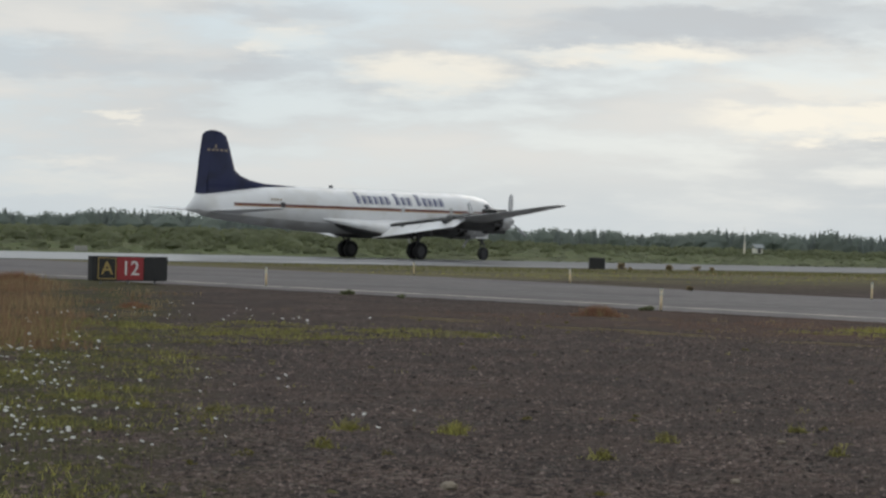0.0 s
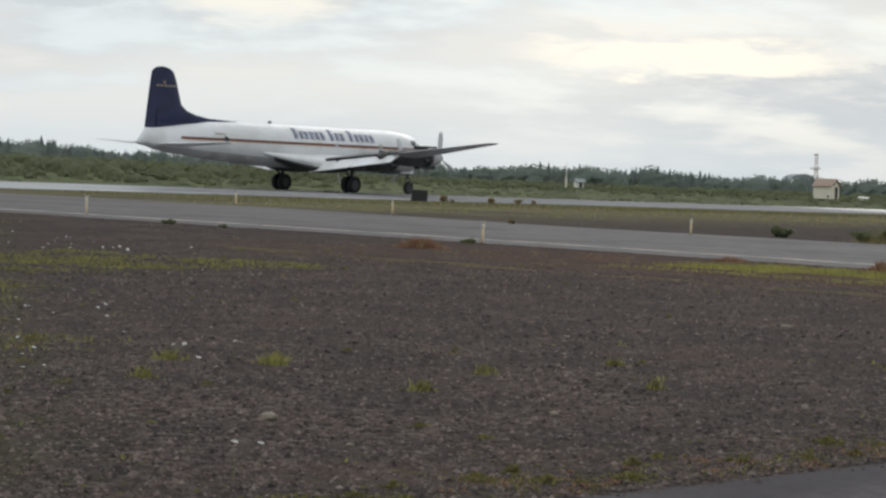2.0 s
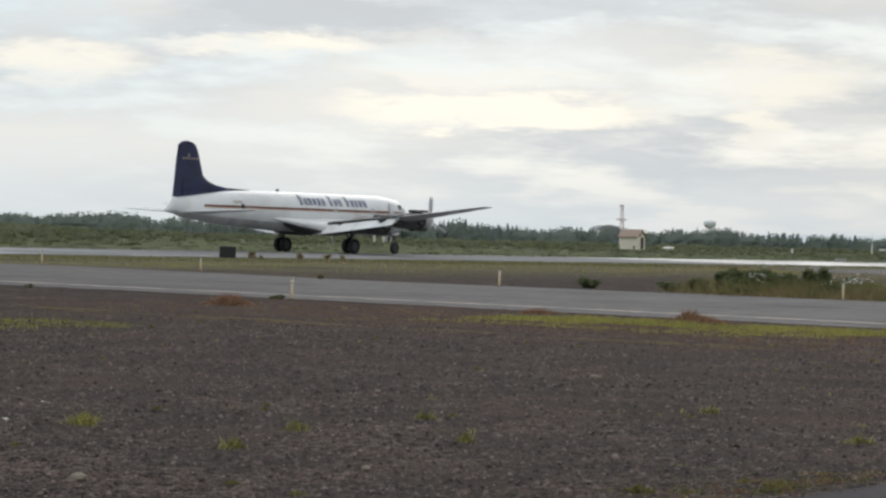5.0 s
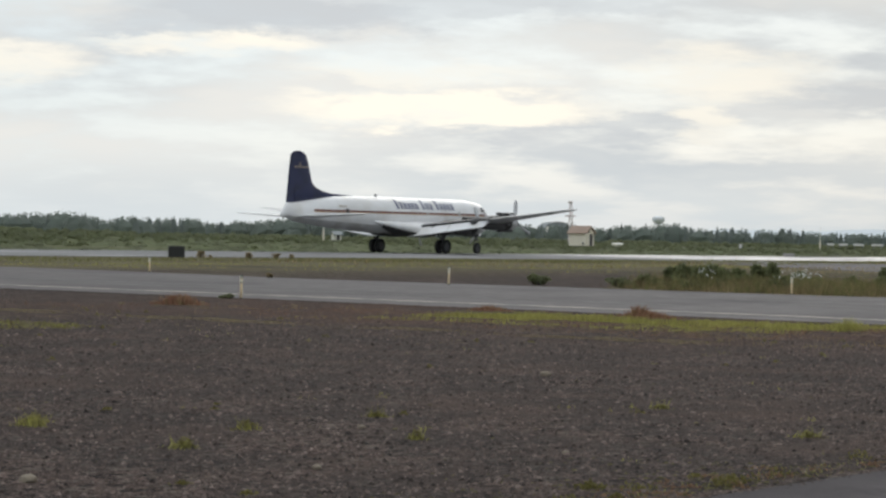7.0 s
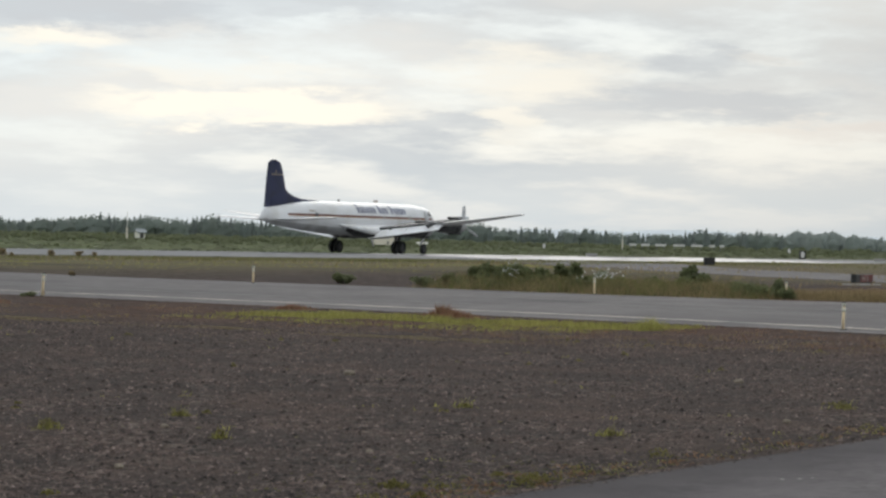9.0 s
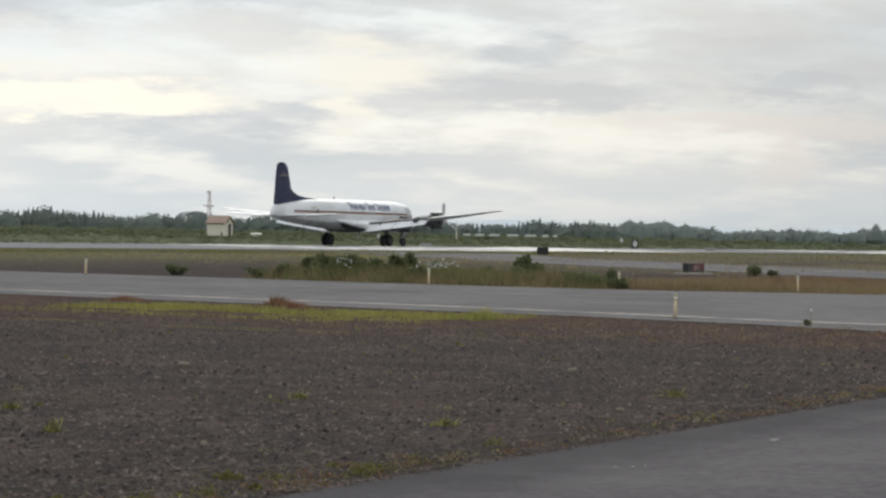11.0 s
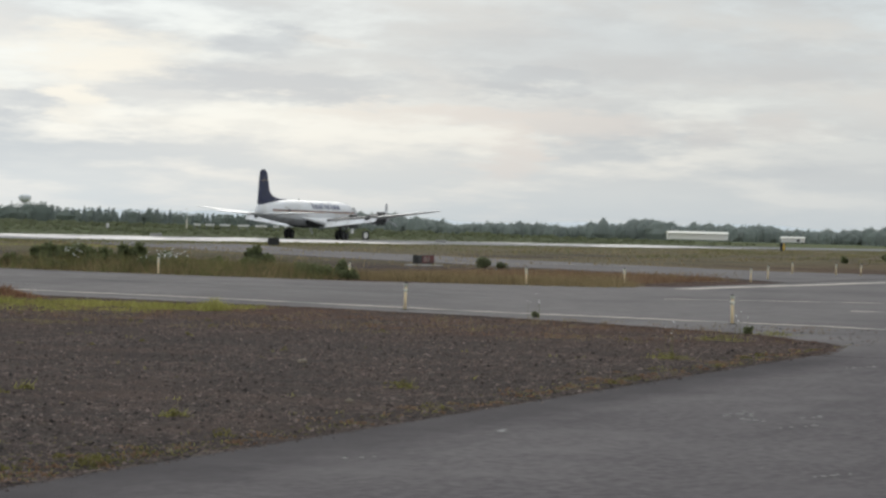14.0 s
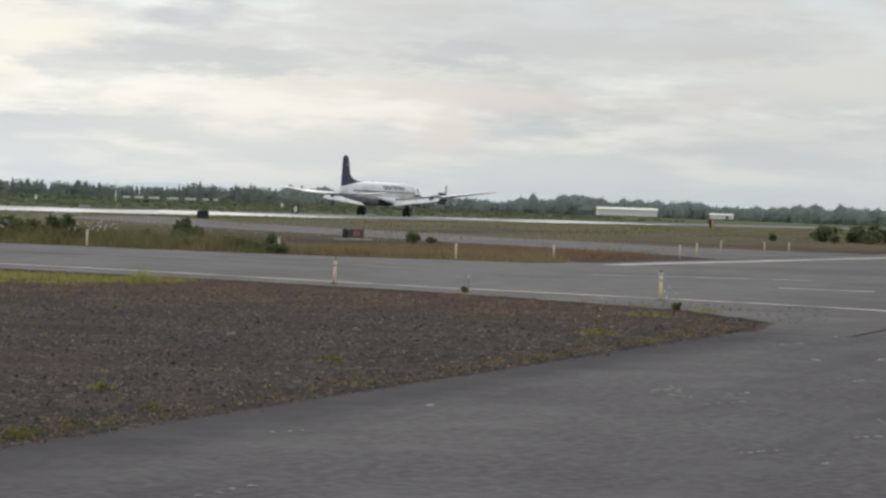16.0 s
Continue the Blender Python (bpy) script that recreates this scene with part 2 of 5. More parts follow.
def region(name, outline, mat, lift, label=""):
    """A paved or grown area: its outline in the field frame, cut along the profile's breaks so that it lies on the ground."""
    bm = bmesh.new()
    bm.faces.new([bm.verts.new((s, l, 0)) for s, l in outline])
    lows, highs = min(l for _, l in outline), max(l for _, l in outline)
    for b, _ in PROFILE:
        if lows < b < highs:
            bmesh.ops.bisect_plane(bm, geom=bm.verts[:] + bm.edges[:] + bm.faces[:], plane_co=(0, b, 0), plane_no=(0, 1, 0))
    bmesh.ops.triangulate(bm, faces=bm.faces)
    for v in bm.verts:
        v.co.z = ground_z(v.co.y) + lift
    bmesh.ops.recalc_face_normals(bm, faces=bm.faces)
    if sum(f.normal.z for f in bm.faces) < 0:
        bmesh.ops.reverse_faces(bm, faces=bm.faces)
    ext = bmesh.ops.extrude_face_region(bm, geom=bm.faces[:])
    for v in [g for g in ext["geom"] if isinstance(g, bmesh.types.BMVert)]:
        v.co.z -= lift + 0.1
    me = bpy.data.meshes.new(name)
    bmesh.ops.recalc_face_normals(bm, faces=bm.faces)
    bm.to_mesh(me)
    bm.free()
    me.materials.append(mat)
    ob = new(name, me)
    ob.matrix_world = FIELD
    return tagged(ob, label, kind="structure")


def gravel_material():
    """Dark mixed gravel in field metres: single stones, coarser drifts, brown fines, and thin growth near the runway."""
    m = bpy.data.materials.new("dark_mixed_gravel")
    m.use_nodes = True
    nt = m.node_tree
    b = nt.nodes["Principled BSDF"]
    N, K = nt.nodes.new, nt.links.new
    co = N("ShaderNodeTexCoord").outputs["Object"]

    def mix(fac, a, c, how="MIX"):
        x = N("ShaderNodeMix")
        x.data_type, x.blend_type = "RGBA", how
        for sock, v in ((x.inputs[0], fac), (x.inputs[6], a), (x.inputs[7], c)):
            if isinstance(v, tuple):
                sock.default_value = (*v, 1)
            elif isinstance(v, (int, float)):
                sock.default_value = v
            else:
                K(v, sock)
        return x.outputs[2]

    def rng(v, a, c, lo=0.0, hi=1.0):
        x = N("ShaderNodeMapRange")
        x.interpolation_type = "SMOOTHSTEP"
        x.inputs[1].default_value, x.inputs[2].default_value, x.inputs[3].default_value, x.inputs[4].default_value = a, c, lo, hi
        K(v, x.inputs[0])
        return x.outputs[0]

    def times(a, c):
        x = N("ShaderNodeMath")
        x.operation = "MULTIPLY"
        K(a, x.inputs[0])
        K(c, x.inputs[1])
        return x.outputs[0]

    def cells(scale):
        x = N("ShaderNodeTexVoronoi")
        x.inputs["Scale"].default_value = scale
        K(co, x.inputs["Vector"])
        sp = N("ShaderNodeSeparateColor")
        K(x.outputs["Color"], sp.inputs[0])
        return sp.outputs[0], sp.outputs[1], x.outputs["Distance"]

    def cloud(scale, detail=6, rough=0.6):
        x = N("ShaderNodeTexNoise")
        x.inputs["Scale"].default_value, x.inputs["Detail"].default_value, x.inputs["Roughness"].default_value = scale, detail, rough
        K(co, x.inputs["Vector"])
        return x.outputs["Fac"]

    tone, hue, dist = cells(34)
    tone2, hue2, dist2 = cells(13)
    col = mix(rng(tone, 0.35, 1.0), (0.025, 0.017, 0.0155), (0.185, 0.133, 0.117))
    col = mix(rng(hue, 0.8, 0.95), col, (0.075, 0.05, 0.035))
    col = mix(rng(tone2, 0.84, 0.95), col, (0.15, 0.125, 0.105))
    col = mix(rng(tone2, 0.16, 0.05), col, (0.009, 0.008, 0.0075))
    col = mix(rng(cloud(0.22), 0.45, 0.68, 0, 0.7), col, (0.082, 0.056, 0.046))
    col = mix(rng(cloud(0.6), 0.6, 0.42, 0, 0.5), col, (0.029, 0.025, 0.024))
    col = mix(rng(cloud(2.6), 0.56, 0.7, 0, 0.45), col, (0.025, 0.0215, 0.021))
    col = mix(rng(cloud(1.1), 0.62, 0.75, 0, 0.3), col, (0.04, 0.037, 0.018))
    sep = N("ShaderNodeSeparateXYZ")
    K(co, sep.inputs[0])
    aside = N("ShaderNodeVectorMath")
    aside.operation = "DOT_PRODUCT"
    aside.inputs[1].default_value = (0.7727, -0.6347, 0)
    K(co, aside.inputs[0])
    mossy = times(rng(aside.outputs["Value"], -14.8, -17.2), rng(cloud(0.9), 0.4, 0.56))
    col = mix(mossy, col, (0.055, 0.053, 0.02))
    near_runway = times(rng(sep.outputs[1], -84, -50), rng(cloud(0.08), 0.3, 0.5))
    col = mix(near_runway, col, (0.135, 0.12, 0.066))
    beyond = times(times(rng(sep.outputs[0], -40, 10), rng(sep.outputs[1], -114, -108)), rng(cloud(0.06), 0.3, 0.55))
    col = mix(beyond, col, (0.135, 0.113, 0.068))
    rusty = times(rng(sep.outputs[0], -100, -88, 0, 0.4), rng(cloud(0.35), 0.3, 0.6))
    rusty = times(rusty, rng(sep.outputs[1], -90, -104))
    col = mix(rusty, col, (0.115, 0.053, 0.032))
    K(col, b.inputs["Base Color"])
    b.inputs["Roughness"].default_value = 0.95
    b.inputs["Specular IOR Level"].default_value = 0.07
    bp = N("ShaderNodeBump")
    bp.inputs["Strength"].default_value, bp.inputs["Distance"].default_value = 0.6, 0.03
    K(dist, bp.inputs["Height"])
    K(bp.outputs[0], b.inputs["Normal"])
    return m


M_GROUND = gravel_material()
M_FARGRASS = material("tundra_grass", (0.075, 0.098, 0.036), (0.11, 0.128, 0.052), 0.5, 0.95, patch=(0.115, 0.117, 0.058), patch_scale=0.03, bump=0.6, gloss=0.1)


def paving(name, paint, gloss=0.5):
    """An asphalt surface in field metres: paint(tools) gives its colour and roughness sockets."""
    m = bpy.data.materials.new(name)
    m.use_nodes = True
    nt = m.node_tree
    b = nt.nodes["Principled BSDF"]
    N, K = nt.nodes.new, nt.links.new
    co = N("ShaderNodeTexCoord").outputs["Object"]
    sep = N("ShaderNodeSeparateXYZ")
    K(co, sep.inputs[0])

    def mix(fac, a, c):
        x = N("ShaderNodeMix")
        x.data_type = "RGBA"
        for sock, v in ((x.inputs[0], fac), (x.inputs[6], a), (x.inputs[7], c)):
            if isinstance(v, tuple):
                sock.default_value = (*v, 1)
            elif isinstance(v, (int, float)):
                sock.default_value = v
            else:
                K(v, sock)
        return x.outputs[2]

    def rng(v, a, c, lo=0.0, hi=1.0):
        x = N("ShaderNodeMapRange")
        x.interpolation_type = "SMOOTHSTEP"
        x.inputs[1].default_value, x.inputs[2].default_value, x.inputs[3].default_value, x.inputs[4].default_value = a, c, lo, hi
        K(v, x.inputs[0])
        return x.outputs[0]

    def calc(op, a, c):
        x = N("ShaderNodeMath")
        x.operation = op
        for k, v in enumerate((a, c)):
            if isinstance(v, (int, float)):
                x.inputs[k].default_value = v
            else:
                K(v, x.inputs[k])
        return x.outputs[0]

    def cloud(scale, detail=6, rough=0.6, stretch=None):
        x = N("ShaderNodeTexNoise")
        x.inputs["Scale"].default_value, x.inputs["Detail"].default_value, x.inputs["Roughness"].default_value = scale, detail, rough
        if stretch:
            mp = N("ShaderNodeMapping")
            mp.inputs["Scale"].default_value = stretch
            K(co, mp.inputs[0])
            K(mp.outputs[0], x.inputs["Vector"])
        else:
            K(co, x.inputs["Vector"])
        return x.outputs["Fac"]

    col, rough = paint(sep.outputs[0], sep.outputs[1], mix, rng, calc, cloud)
    K(col, b.inputs["Base Color"])
    K(rough, b.inputs["Roughness"])
    b.inputs["Specular IOR Level"].default_value = gloss
    bp = N("ShaderNodeBump")
    bp.inputs["Strength"].default_value, bp.inputs["Distance"].default_value = 0.3, 0.015
    K(cloud(60, 4), bp.inputs["Height"])
    K(bp.outputs[0], b.inputs["Normal"])
    return m


def runway_paint(s, l, mix, rng, calc, cloud):
    col = mix(rng(cloud(0.8), 0.3, 0.7), (0.12, 0.12, 0.124), (0.165, 0.165, 0.17))
    water = calc("MAXIMUM", rng(s, 18, -20), calc("MULTIPLY", rng(s, 62, 92), rng(s, 185, 150)))
    water = calc("MAXIMUM", water, calc("MULTIPLY", rng(s, 225, 255), rng(s, 360, 320)))
    water = calc("MULTIPLY", water, rng(cloud(0.05, 5, 0.6, (0.35, 1.6, 1)), 0.4, 0.52))
    water = calc("MAXIMUM", water, rng(calc("ADD", s, calc("MULTIPLY", cloud(0.12, 5, 0.6, (0.4, 2, 1)), 50)), 18, -2))
    col = mix(calc("MULTIPLY", water, 0.3), col, (0.1, 0.1, 0.105))
    return col, rng(water, 0.0, 1.0, 0.76, 0.3)


def pavement_paint(s, l, mix, rng, calc, cloud):
    worn = mix(rng(cloud(1.4), 0.3, 0.7), (0.128, 0.117, 0.117), (0.178, 0.164, 0.162))
    worn = mix(rng(cloud(0.12), 0.45, 0.65), worn, (0.115, 0.106, 0.107))
    worn = mix(rng(cloud(0.5, 6, 0.6, (3.5, 0.12, 1)), 0.56, 0.68, 0, 0.7), worn, (0.19, 0.177, 0.172))
    dark = mix(rng(cloud(9), 0.3, 0.7), (0.078, 0.069, 0.073), (0.132, 0.118, 0.122))
    dark = mix(rng(cloud(0.9), 0.48, 0.72), dark, (0.132, 0.119, 0.122))
    dark = mix(rng(cloud(0.5, 6, 0.6, (0.25, 2.2, 1)), 0.52, 0.68, 0, 0.6), dark, (0.072, 0.064, 0.068))
    dark = mix(rng(cloud(3.0, 5, 0.7, (0.3, 1.5, 1)), 0.66, 0.74, 0, 0.7), dark, (0.19, 0.178, 0.174))
    # darker band of asphalt along the gravel edge
    edge_band = calc("MULTIPLY", rng(calc("ADD", l, calc("MULTIPLY", cloud(0.7), 1.6)), -130.0, -128.9), rng(s, -92, -99))
    dark = mix(calc("MULTIPLY", edge_band, 0.75), dark, (0.034, 0.029, 0.034))
    edge = calc("ADD", l, calc("MULTIPLY", calc("SUBTRACT", cloud(0.16), 0.5), 9.0))
    return mix(calc("MAXIMUM", rng(edge, -125.5, -134), rng(s, -88, -97)), worn, dark), rng(cloud(0.4), 0.3, 0.7, 0.85, 0.72)


M_RUNWAY = paving("wet_grooved_runway", runway_paint, 0.4)
M_TAXI = paving("worn_asphalt", pavement_paint, 0.06)
M_SEAM = material("pale_worn_asphalt", (0.18, 0.172, 0.165), (0.125, 0.12, 0.117), 1.5, 0.8, patch=(0.1, 0.1, 0.1), patch_scale=0.8)
M_LINE = material("faded_line_paint", (0.56, 0.49, 0.42), (0.4, 0.35, 0.3), 1.5, 0.75, patch=(0.2, 0.19, 0.18), patch_scale=0.6)

ground = tagged(sheet("ground", S_LINES, L_LINES, M_GROUND), "dark gravel field, flat and sparsely overgrown", kind="structure")
far_field = tagged(sheet("far_grass", S_LINES, [l for l in L_LINES if l > 30], M_FARGRASS, 0.05),
                   "green tundra grass beyond the runway", kind="structure")


def arc(cx, cy, r, a0, a1, n=8):
    return [(cx + r * math.cos(radians(a0 + (a1 - a0) * i / n)), cy + r * math.sin(radians(a0 + (a1 - a0) * i / n))) for i in range(n + 1)]


runway = region("runway", [(-1500, -23), (2500, -23), (2500, 23), (-1500, 23)], M_RUNWAY, 0.03, "pale wet runway with a slight crown")
TAXI_EDGE = [(-83, -22.9), (-83, -115.3), (-84.2, -119.5), (-86, -123), (-88.5, -126.6), (-92, -128.9), (-96, -129.4)]
taxiway = region("taxiway", TAXI_EDGE + [(-96, -131), (-60, -131), (700, -150), (700, -114), (30, -113.8), (-30, -113.8), (-47, -113.5), (-53, -110.5), (-57, -106),
                                         (-58.8, -98), (-59.5, -80), (-55, -60), (-52, -22.9)], M_TAXI, 0.010, "grey worn asphalt taxiway leading to the runway")
apron = region("parallel_taxiway", [(-400, -129.4), (-400, -190), (700, -190), (700, -150.1), (-60, -131.1), (-96, -131.1), (-96.1, -129.4)], M_TAXI, 0.010, "dark smooth asphalt of a parallel taxiway")
exit_way = region("exit_taxiway", [(60, -23.1), (100, -23.1), (34, -64), (16, -86), (4, -104), (9, -113.7), (-30, -113.7), (-22, -108), (-14, -96), (-8, -88), (-2, -80), (20, -58)],
                  M_TAXI, 0.024, "grey asphalt exit slanting to the runway")


# ---- the airliner ----
FUS = [(12.9, 3.0, 0.06, 0.06), (12.75, 3.0, 0.34, 0.34), (12.4, 3.03, 0.62, 0.64), (11.8, 3.1, 0.95, 1.0), (11.2, 3.2, 1.16, 1.28), (10.6, 3.3, 1.36, 1.55),
       (9.5, 3.38, 1.52, 1.62), (8, 3.43, 1.6, 1.68), (4, 3.43, 1.6, 1.68), (0, 3.43, 1.6, 1.68), (-3, 3.43, 1.6, 1.68), (-6, 3.44, 1.6, 1.67), (-9, 3.5, 1.5, 1.58),
       (-12, 3.55, 1.25, 1.42), (-14.5, 3.52, 0.95, 1.16), (-16.4, 3.48, 0.68, 0.95), (-17.6, 3.52, 0.48, 0.8), (-18.4, 3.6, 0.3, 0.66), (-18.75, 3.42, 0.22, 0.44), (-19.05, 3.28, 0.14, 0.24), (-19.3, 3.18, 0.04, 0.07)]


def fus_at(x):
    for (a, *p), (b, *q) in zip(FUS, FUS[1:]):
        if b <= x <= a:
            k = (a - x) / (a - b)
            return [u + (v - u) * k for u, v in zip(p, q)]
    return FUS[0][1:]


def skin(x, z, side, off=0.0):
    zc, rw, rh = fus_at(x)
    k = max(0.0, 1 - ((z - zc) / rh) ** 2)
    return Vector((x, side * (rw * math.sqrt(k) + off), z))


def skin_patch(name, xs, zlo, zhi, side, mat, parent, off=0.008, label="", steps=3):
    """A painted band or plate that follows the fuselage's side."""
    vs, fs = [], []
    for x in xs:
        for k in range(steps + 1):
            a, b = (zlo(x), zhi(x)) if callable(zlo) else (zlo, zhi)
            vs.append(skin(x, a + (b - a) * k / steps, side, off))
    n = steps + 1
    for i in range(len(xs) - 1):
        for j in range(steps):
            f = (i * n + j, i * n + j + 1, (i + 1) * n + j + 1, (i + 1) * n + j)
            fs.append(f if side > 0 else f[::-1])
    return mesh_object(name, vs, fs, mat, parent, label)


def foil(le, te, thick, n=9):
    """A wing section: pairs of place along the chord and half height, round the outline."""
    pts = []
    for i in range(n):
        k = 0.5 - 0.5 * math.cos(math.pi * i / (n - 1))
        h = thick * (1.48 * math.sqrt(k) - 0.63 * k - 1.76 * k * k + 1.42 * k ** 3 - 0.51 * k ** 4)
        pts.append((le + (te - le) * k, h))
    return pts + [(x, -h * 0.7) for x, h in pts[-2:0:-1]]


def wing_surface(name, secs, side, mat, parent, label=""):
    rings = []
    for y, le, te, z, th in secs:
        rings.append([(x, side * y, z + h) for x, h in foil(le, te, th)])
    return lofted(name, rings, mat, parent, label)


def build_airliner():
    plane = empty("cargo_airliner", at(0, 0, 0.57), "white four-engined propeller cargo aircraft with a navy tail fin", "aircraft")
    n = 36

    def ring(x, a0, a1):
        zc, rw, rh = fus_at(x)
        return [(x, rw * math.cos(a0 + (a1 - a0) * j / n), zc + rh * math.sin(a0 + (a1 - a0) * j / n)) for j in range(n + 1)]

    xs = []
    for (a, *_), (b, *_) in zip(FUS, FUS[1:]):
        k = 3 if abs(a - b) > 1.2 else 2
        xs += [a + (b - a) * i / k for i in range(k)]
    xs.append(FUS[-1][0])
    cut = radians(-36)
    for name, a0, a1, mat, lab in (("fuselage_top", cut, math.pi - cut, M_WHITE, "white painted fuselage"), ("fuselage_belly", math.pi - cut, 2 * math.pi + cut, M_BELLY, "grey metal belly")):
        rings = [ring(x, a0, a1) for x in xs]
        vs, fs = loft(rings, closed=False, caps=False)
        mesh_object(name, vs, [f[::-1] for f in fs], mat, plane, lab)
    body = [o for o in plane.children if o.name.startswith("fuselage_top")][0]
    line = [11.0 - 0.5 * i for i in range(54)]
    for side in (-1, 1):
        skin_patch("stripe", line, 3.605, 3.76, side, M_RED, body, 0.01, "dark red cheat line", 1)
        skin_patch("stripe", line, 3.54, 3.6, side, M_GOLD, body, 0.01, "gold cheat line", 1)
        # cockpit glazing
        for a, b, lo, hi in ((11.55, 11.2, 3.78, 4.12), (11.15, 10.75, 3.85, 4.3), (10.7, 10.25, 3.9, 4.4), (10.2, 9.8, 3.95, 4.35)):
            skin_patch("cockpit_window", [a, (a + b) / 2, b], lo, hi, side, M_GLASS, body, 0.012, "dark cockpit window", 2)
        # doors and small hatches on the stripe
        for x0, x1, lo, hi in ((-11.5, -11.1, 3.5, 3.9), (5.6, 5.95, 3.45, 3.95), (0.4, 0.75, 3.5, 3.85)):
            skin_patch("hatch", [x0, x1], lo, hi, side, M_DARKMETAL if x0 < 0 else M_BELLY, body, 0.016, "small hatch", 2)
        # registration and title as plain bars
        for i in range(4):
            skin_patch("marking", [-12.3 + 0.26 * i, -12.3 + 0.26 * i + 0.17], 4.0, 4.16, side, M_MARK, body, 0.012, "", 1)
        x = -4.1
        for word in ((0.84, 0.6, 0.6, 0.6, 0.6, 0.6), (0.84, 0.6, 0.6), (0.84, 0.6, 0.6, 0.6, 0.6)):
            for h in word:
                w = 0.5 if h > 0.7 else 0.44
                # one bold and one thin plain bar
                for a, b in ((0.02, 0.23), (0.32, 0.42)):
                    skin_patch("title_bar", [x + a, x + b], 4.03, 4.03 + h, side, M_LETTER, body, 0.02, "", 6)
                x += w + 0.15
            x += 0.45
    # root fillets
    for side in (-1, 1):
        rings = []
        for x, w, h, z in ((4.8, 0.1, 0.1, 2.3), (3.6, 0.5, 0.5, 2.25), (1.5, 0.95, 0.7, 2.2), (-1.0, 1.25, 0.72, 2.2), (-2.6, 1.45, 0.62, 2.2), (-4.0, 1.2, 0.5, 2.35), (-5.6, 0.75, 0.34, 2.55), (-7.0, 0.35, 0.15, 2.75), (-7.6, 0.1, 0.05, 2.8)):
            rings.append([(x, side * (1.25 + w * math.cos(a)), z + h * math.sin(a)) for a in [2 * math.pi * i / 14 for i in range(14)]])
        lofted("wing_root_fillet", rings, M_WHITE, plane, "white wing root fairing")
        # darker loft below the fillet stands in for the shade under it
        rings = []
        for x, w, h, z in ((1.5, 0.8, 0.3, 1.82), (-1.0, 1.1, 0.34, 1.79), (-2.6, 1.3, 0.3, 1.82), (-4.0, 1.1, 0.22, 2.03), (-5.6, 0.7, 0.13, 2.32), (-6.6, 0.35, 0.06, 2.58)):
            rings.append([(x, side * (1.25 + w * math.cos(a)), z + h * math.sin(a)) for a in [2 * math.pi * i / 14 for i in range(14)]])
        lofted("fairing_shade", rings, M_NACELLE, plane, "dark shape standing in for shade under the wing root")
    # wings
    for side in (-1, 1):
        w = wing_surface("wing", [(0.6, 4.3, -1.5, 2.2, 0.9), (3.76, 3.7, -1.3, 2.48, 0.8), (8.1, 2.9, -0.95, 2.98, 0.6), (9.6, 2.6, -1.45, 3.15, 0.54), (13, 1.95, -1.0, 3.55, 0.38),
                                  (17.0, 1.2, -0.5, 4.04, 0.2), (17.7, 0.95, -0.35, 4.11, 0.12), (17.9, 0.6, -0.1, 4.13, 0.03)], side, M_BELLY, plane, "tapered aluminium wing")
        # lowered flaps in two spans behind the wing
        for y0, y1 in ((1.9, 5.6), (5.7, 9.5)):
            def zy(y):
                return 2.2 + (y - 0.6) * 0.105
            rings = []
            for y in (y0, y1):
                c = 1.75 - 0.06 * y
                pts = [(0.05, 0.02), (0.0, 0.12), (-0.25, 0.17), (-c, 0.02), (-c, -0.01), (-0.25, -0.08), (0.0, -0.06)]
                ca, sa = math.cos(radians(28)), math.sin(radians(28))
                te = -1.3 + (y - 3.76) * 0.08
                rings.append([(te + px * ca - 0.0 * sa, side * y, zy(y) - 0.1 + px * sa + pz * ca) for px, pz in pts])
            lofted("flap", rings, M_WHITE, w, "white lowered flap", smooth=False)
            # dark strip laid in for the shade between wing and flap
            shade_strip = []
            for y in (y0, y1):
                te = -1.3 + (y - 3.76) * 0.08
                shade_strip.append([(te + dx, side * y, zy(y) + dz) for dx, dz in ((-0.12, 0.02), (-0.16, 0.14), (0.5, 0.3), (0.5, 0.05))])
            lofted("flap_gap_shade", shade_strip, M_DARKMETAL, w, "shade in the gap over the flap, as a dark strip", smooth=False)
        wing_surface("tailplane", [(0.3, -14.6, -17.5, 3.1, 0.36), (3, -15.0, -17.45, 3.2, 0.3), (6.2, -15.7, -17.3, 3.34, 0.2), (6.9, -16.0, -17.2, 3.37, 0.1), (7.05, -16.4, -17.0, 3.38, 0.03)],
                     side, M_WHITE, plane, "white horizontal tailplane")
    # fin and rudder
    fin = [(4.3, -17.5, -9.5), (5.1, -17.5, -8.9), (5.2, -17.45, -11.9), (5.4, -17.4, -13.3), (5.7, -17.35, -14.25), (6.1, -17.3, -14.85), (7, -17.15, -15.15), (8, -17.0, -15.5), (8.5, -16.95, -15.75),
           (8.74, -16.9, -16.2), (8.84, -16.9, -16.75)]
    rings = [[(x, h, z) for x, h in foil(le, te, 0.2 if z > 4.6 else 0.26)] for z, te, le in fin]
    f = lofted("tail_fin", rings, M_NAVY, plane, "navy blue tail fin with a dorsal fillet")
    rud = [(4.3, -18.5, -17.53), (5.1, -18.4, -17.53), (6.1, -18.28, -17.33), (7, -18.18, -17.18), (8, -18.02, -17.03), (8.5, -17.92, -16.98), (8.74, -17.6, -16.93), (8.84, -17.2, -16.93)]
    rings = [[(x0, 0.1, z), (x1, 0.02, z), (x1, -0.02, z), (x0, -0.1, z)] for z, x1, x0 in rud]
    lofted("rudder", rings, M_NAVY, f, "navy blue rudder", smooth=False)
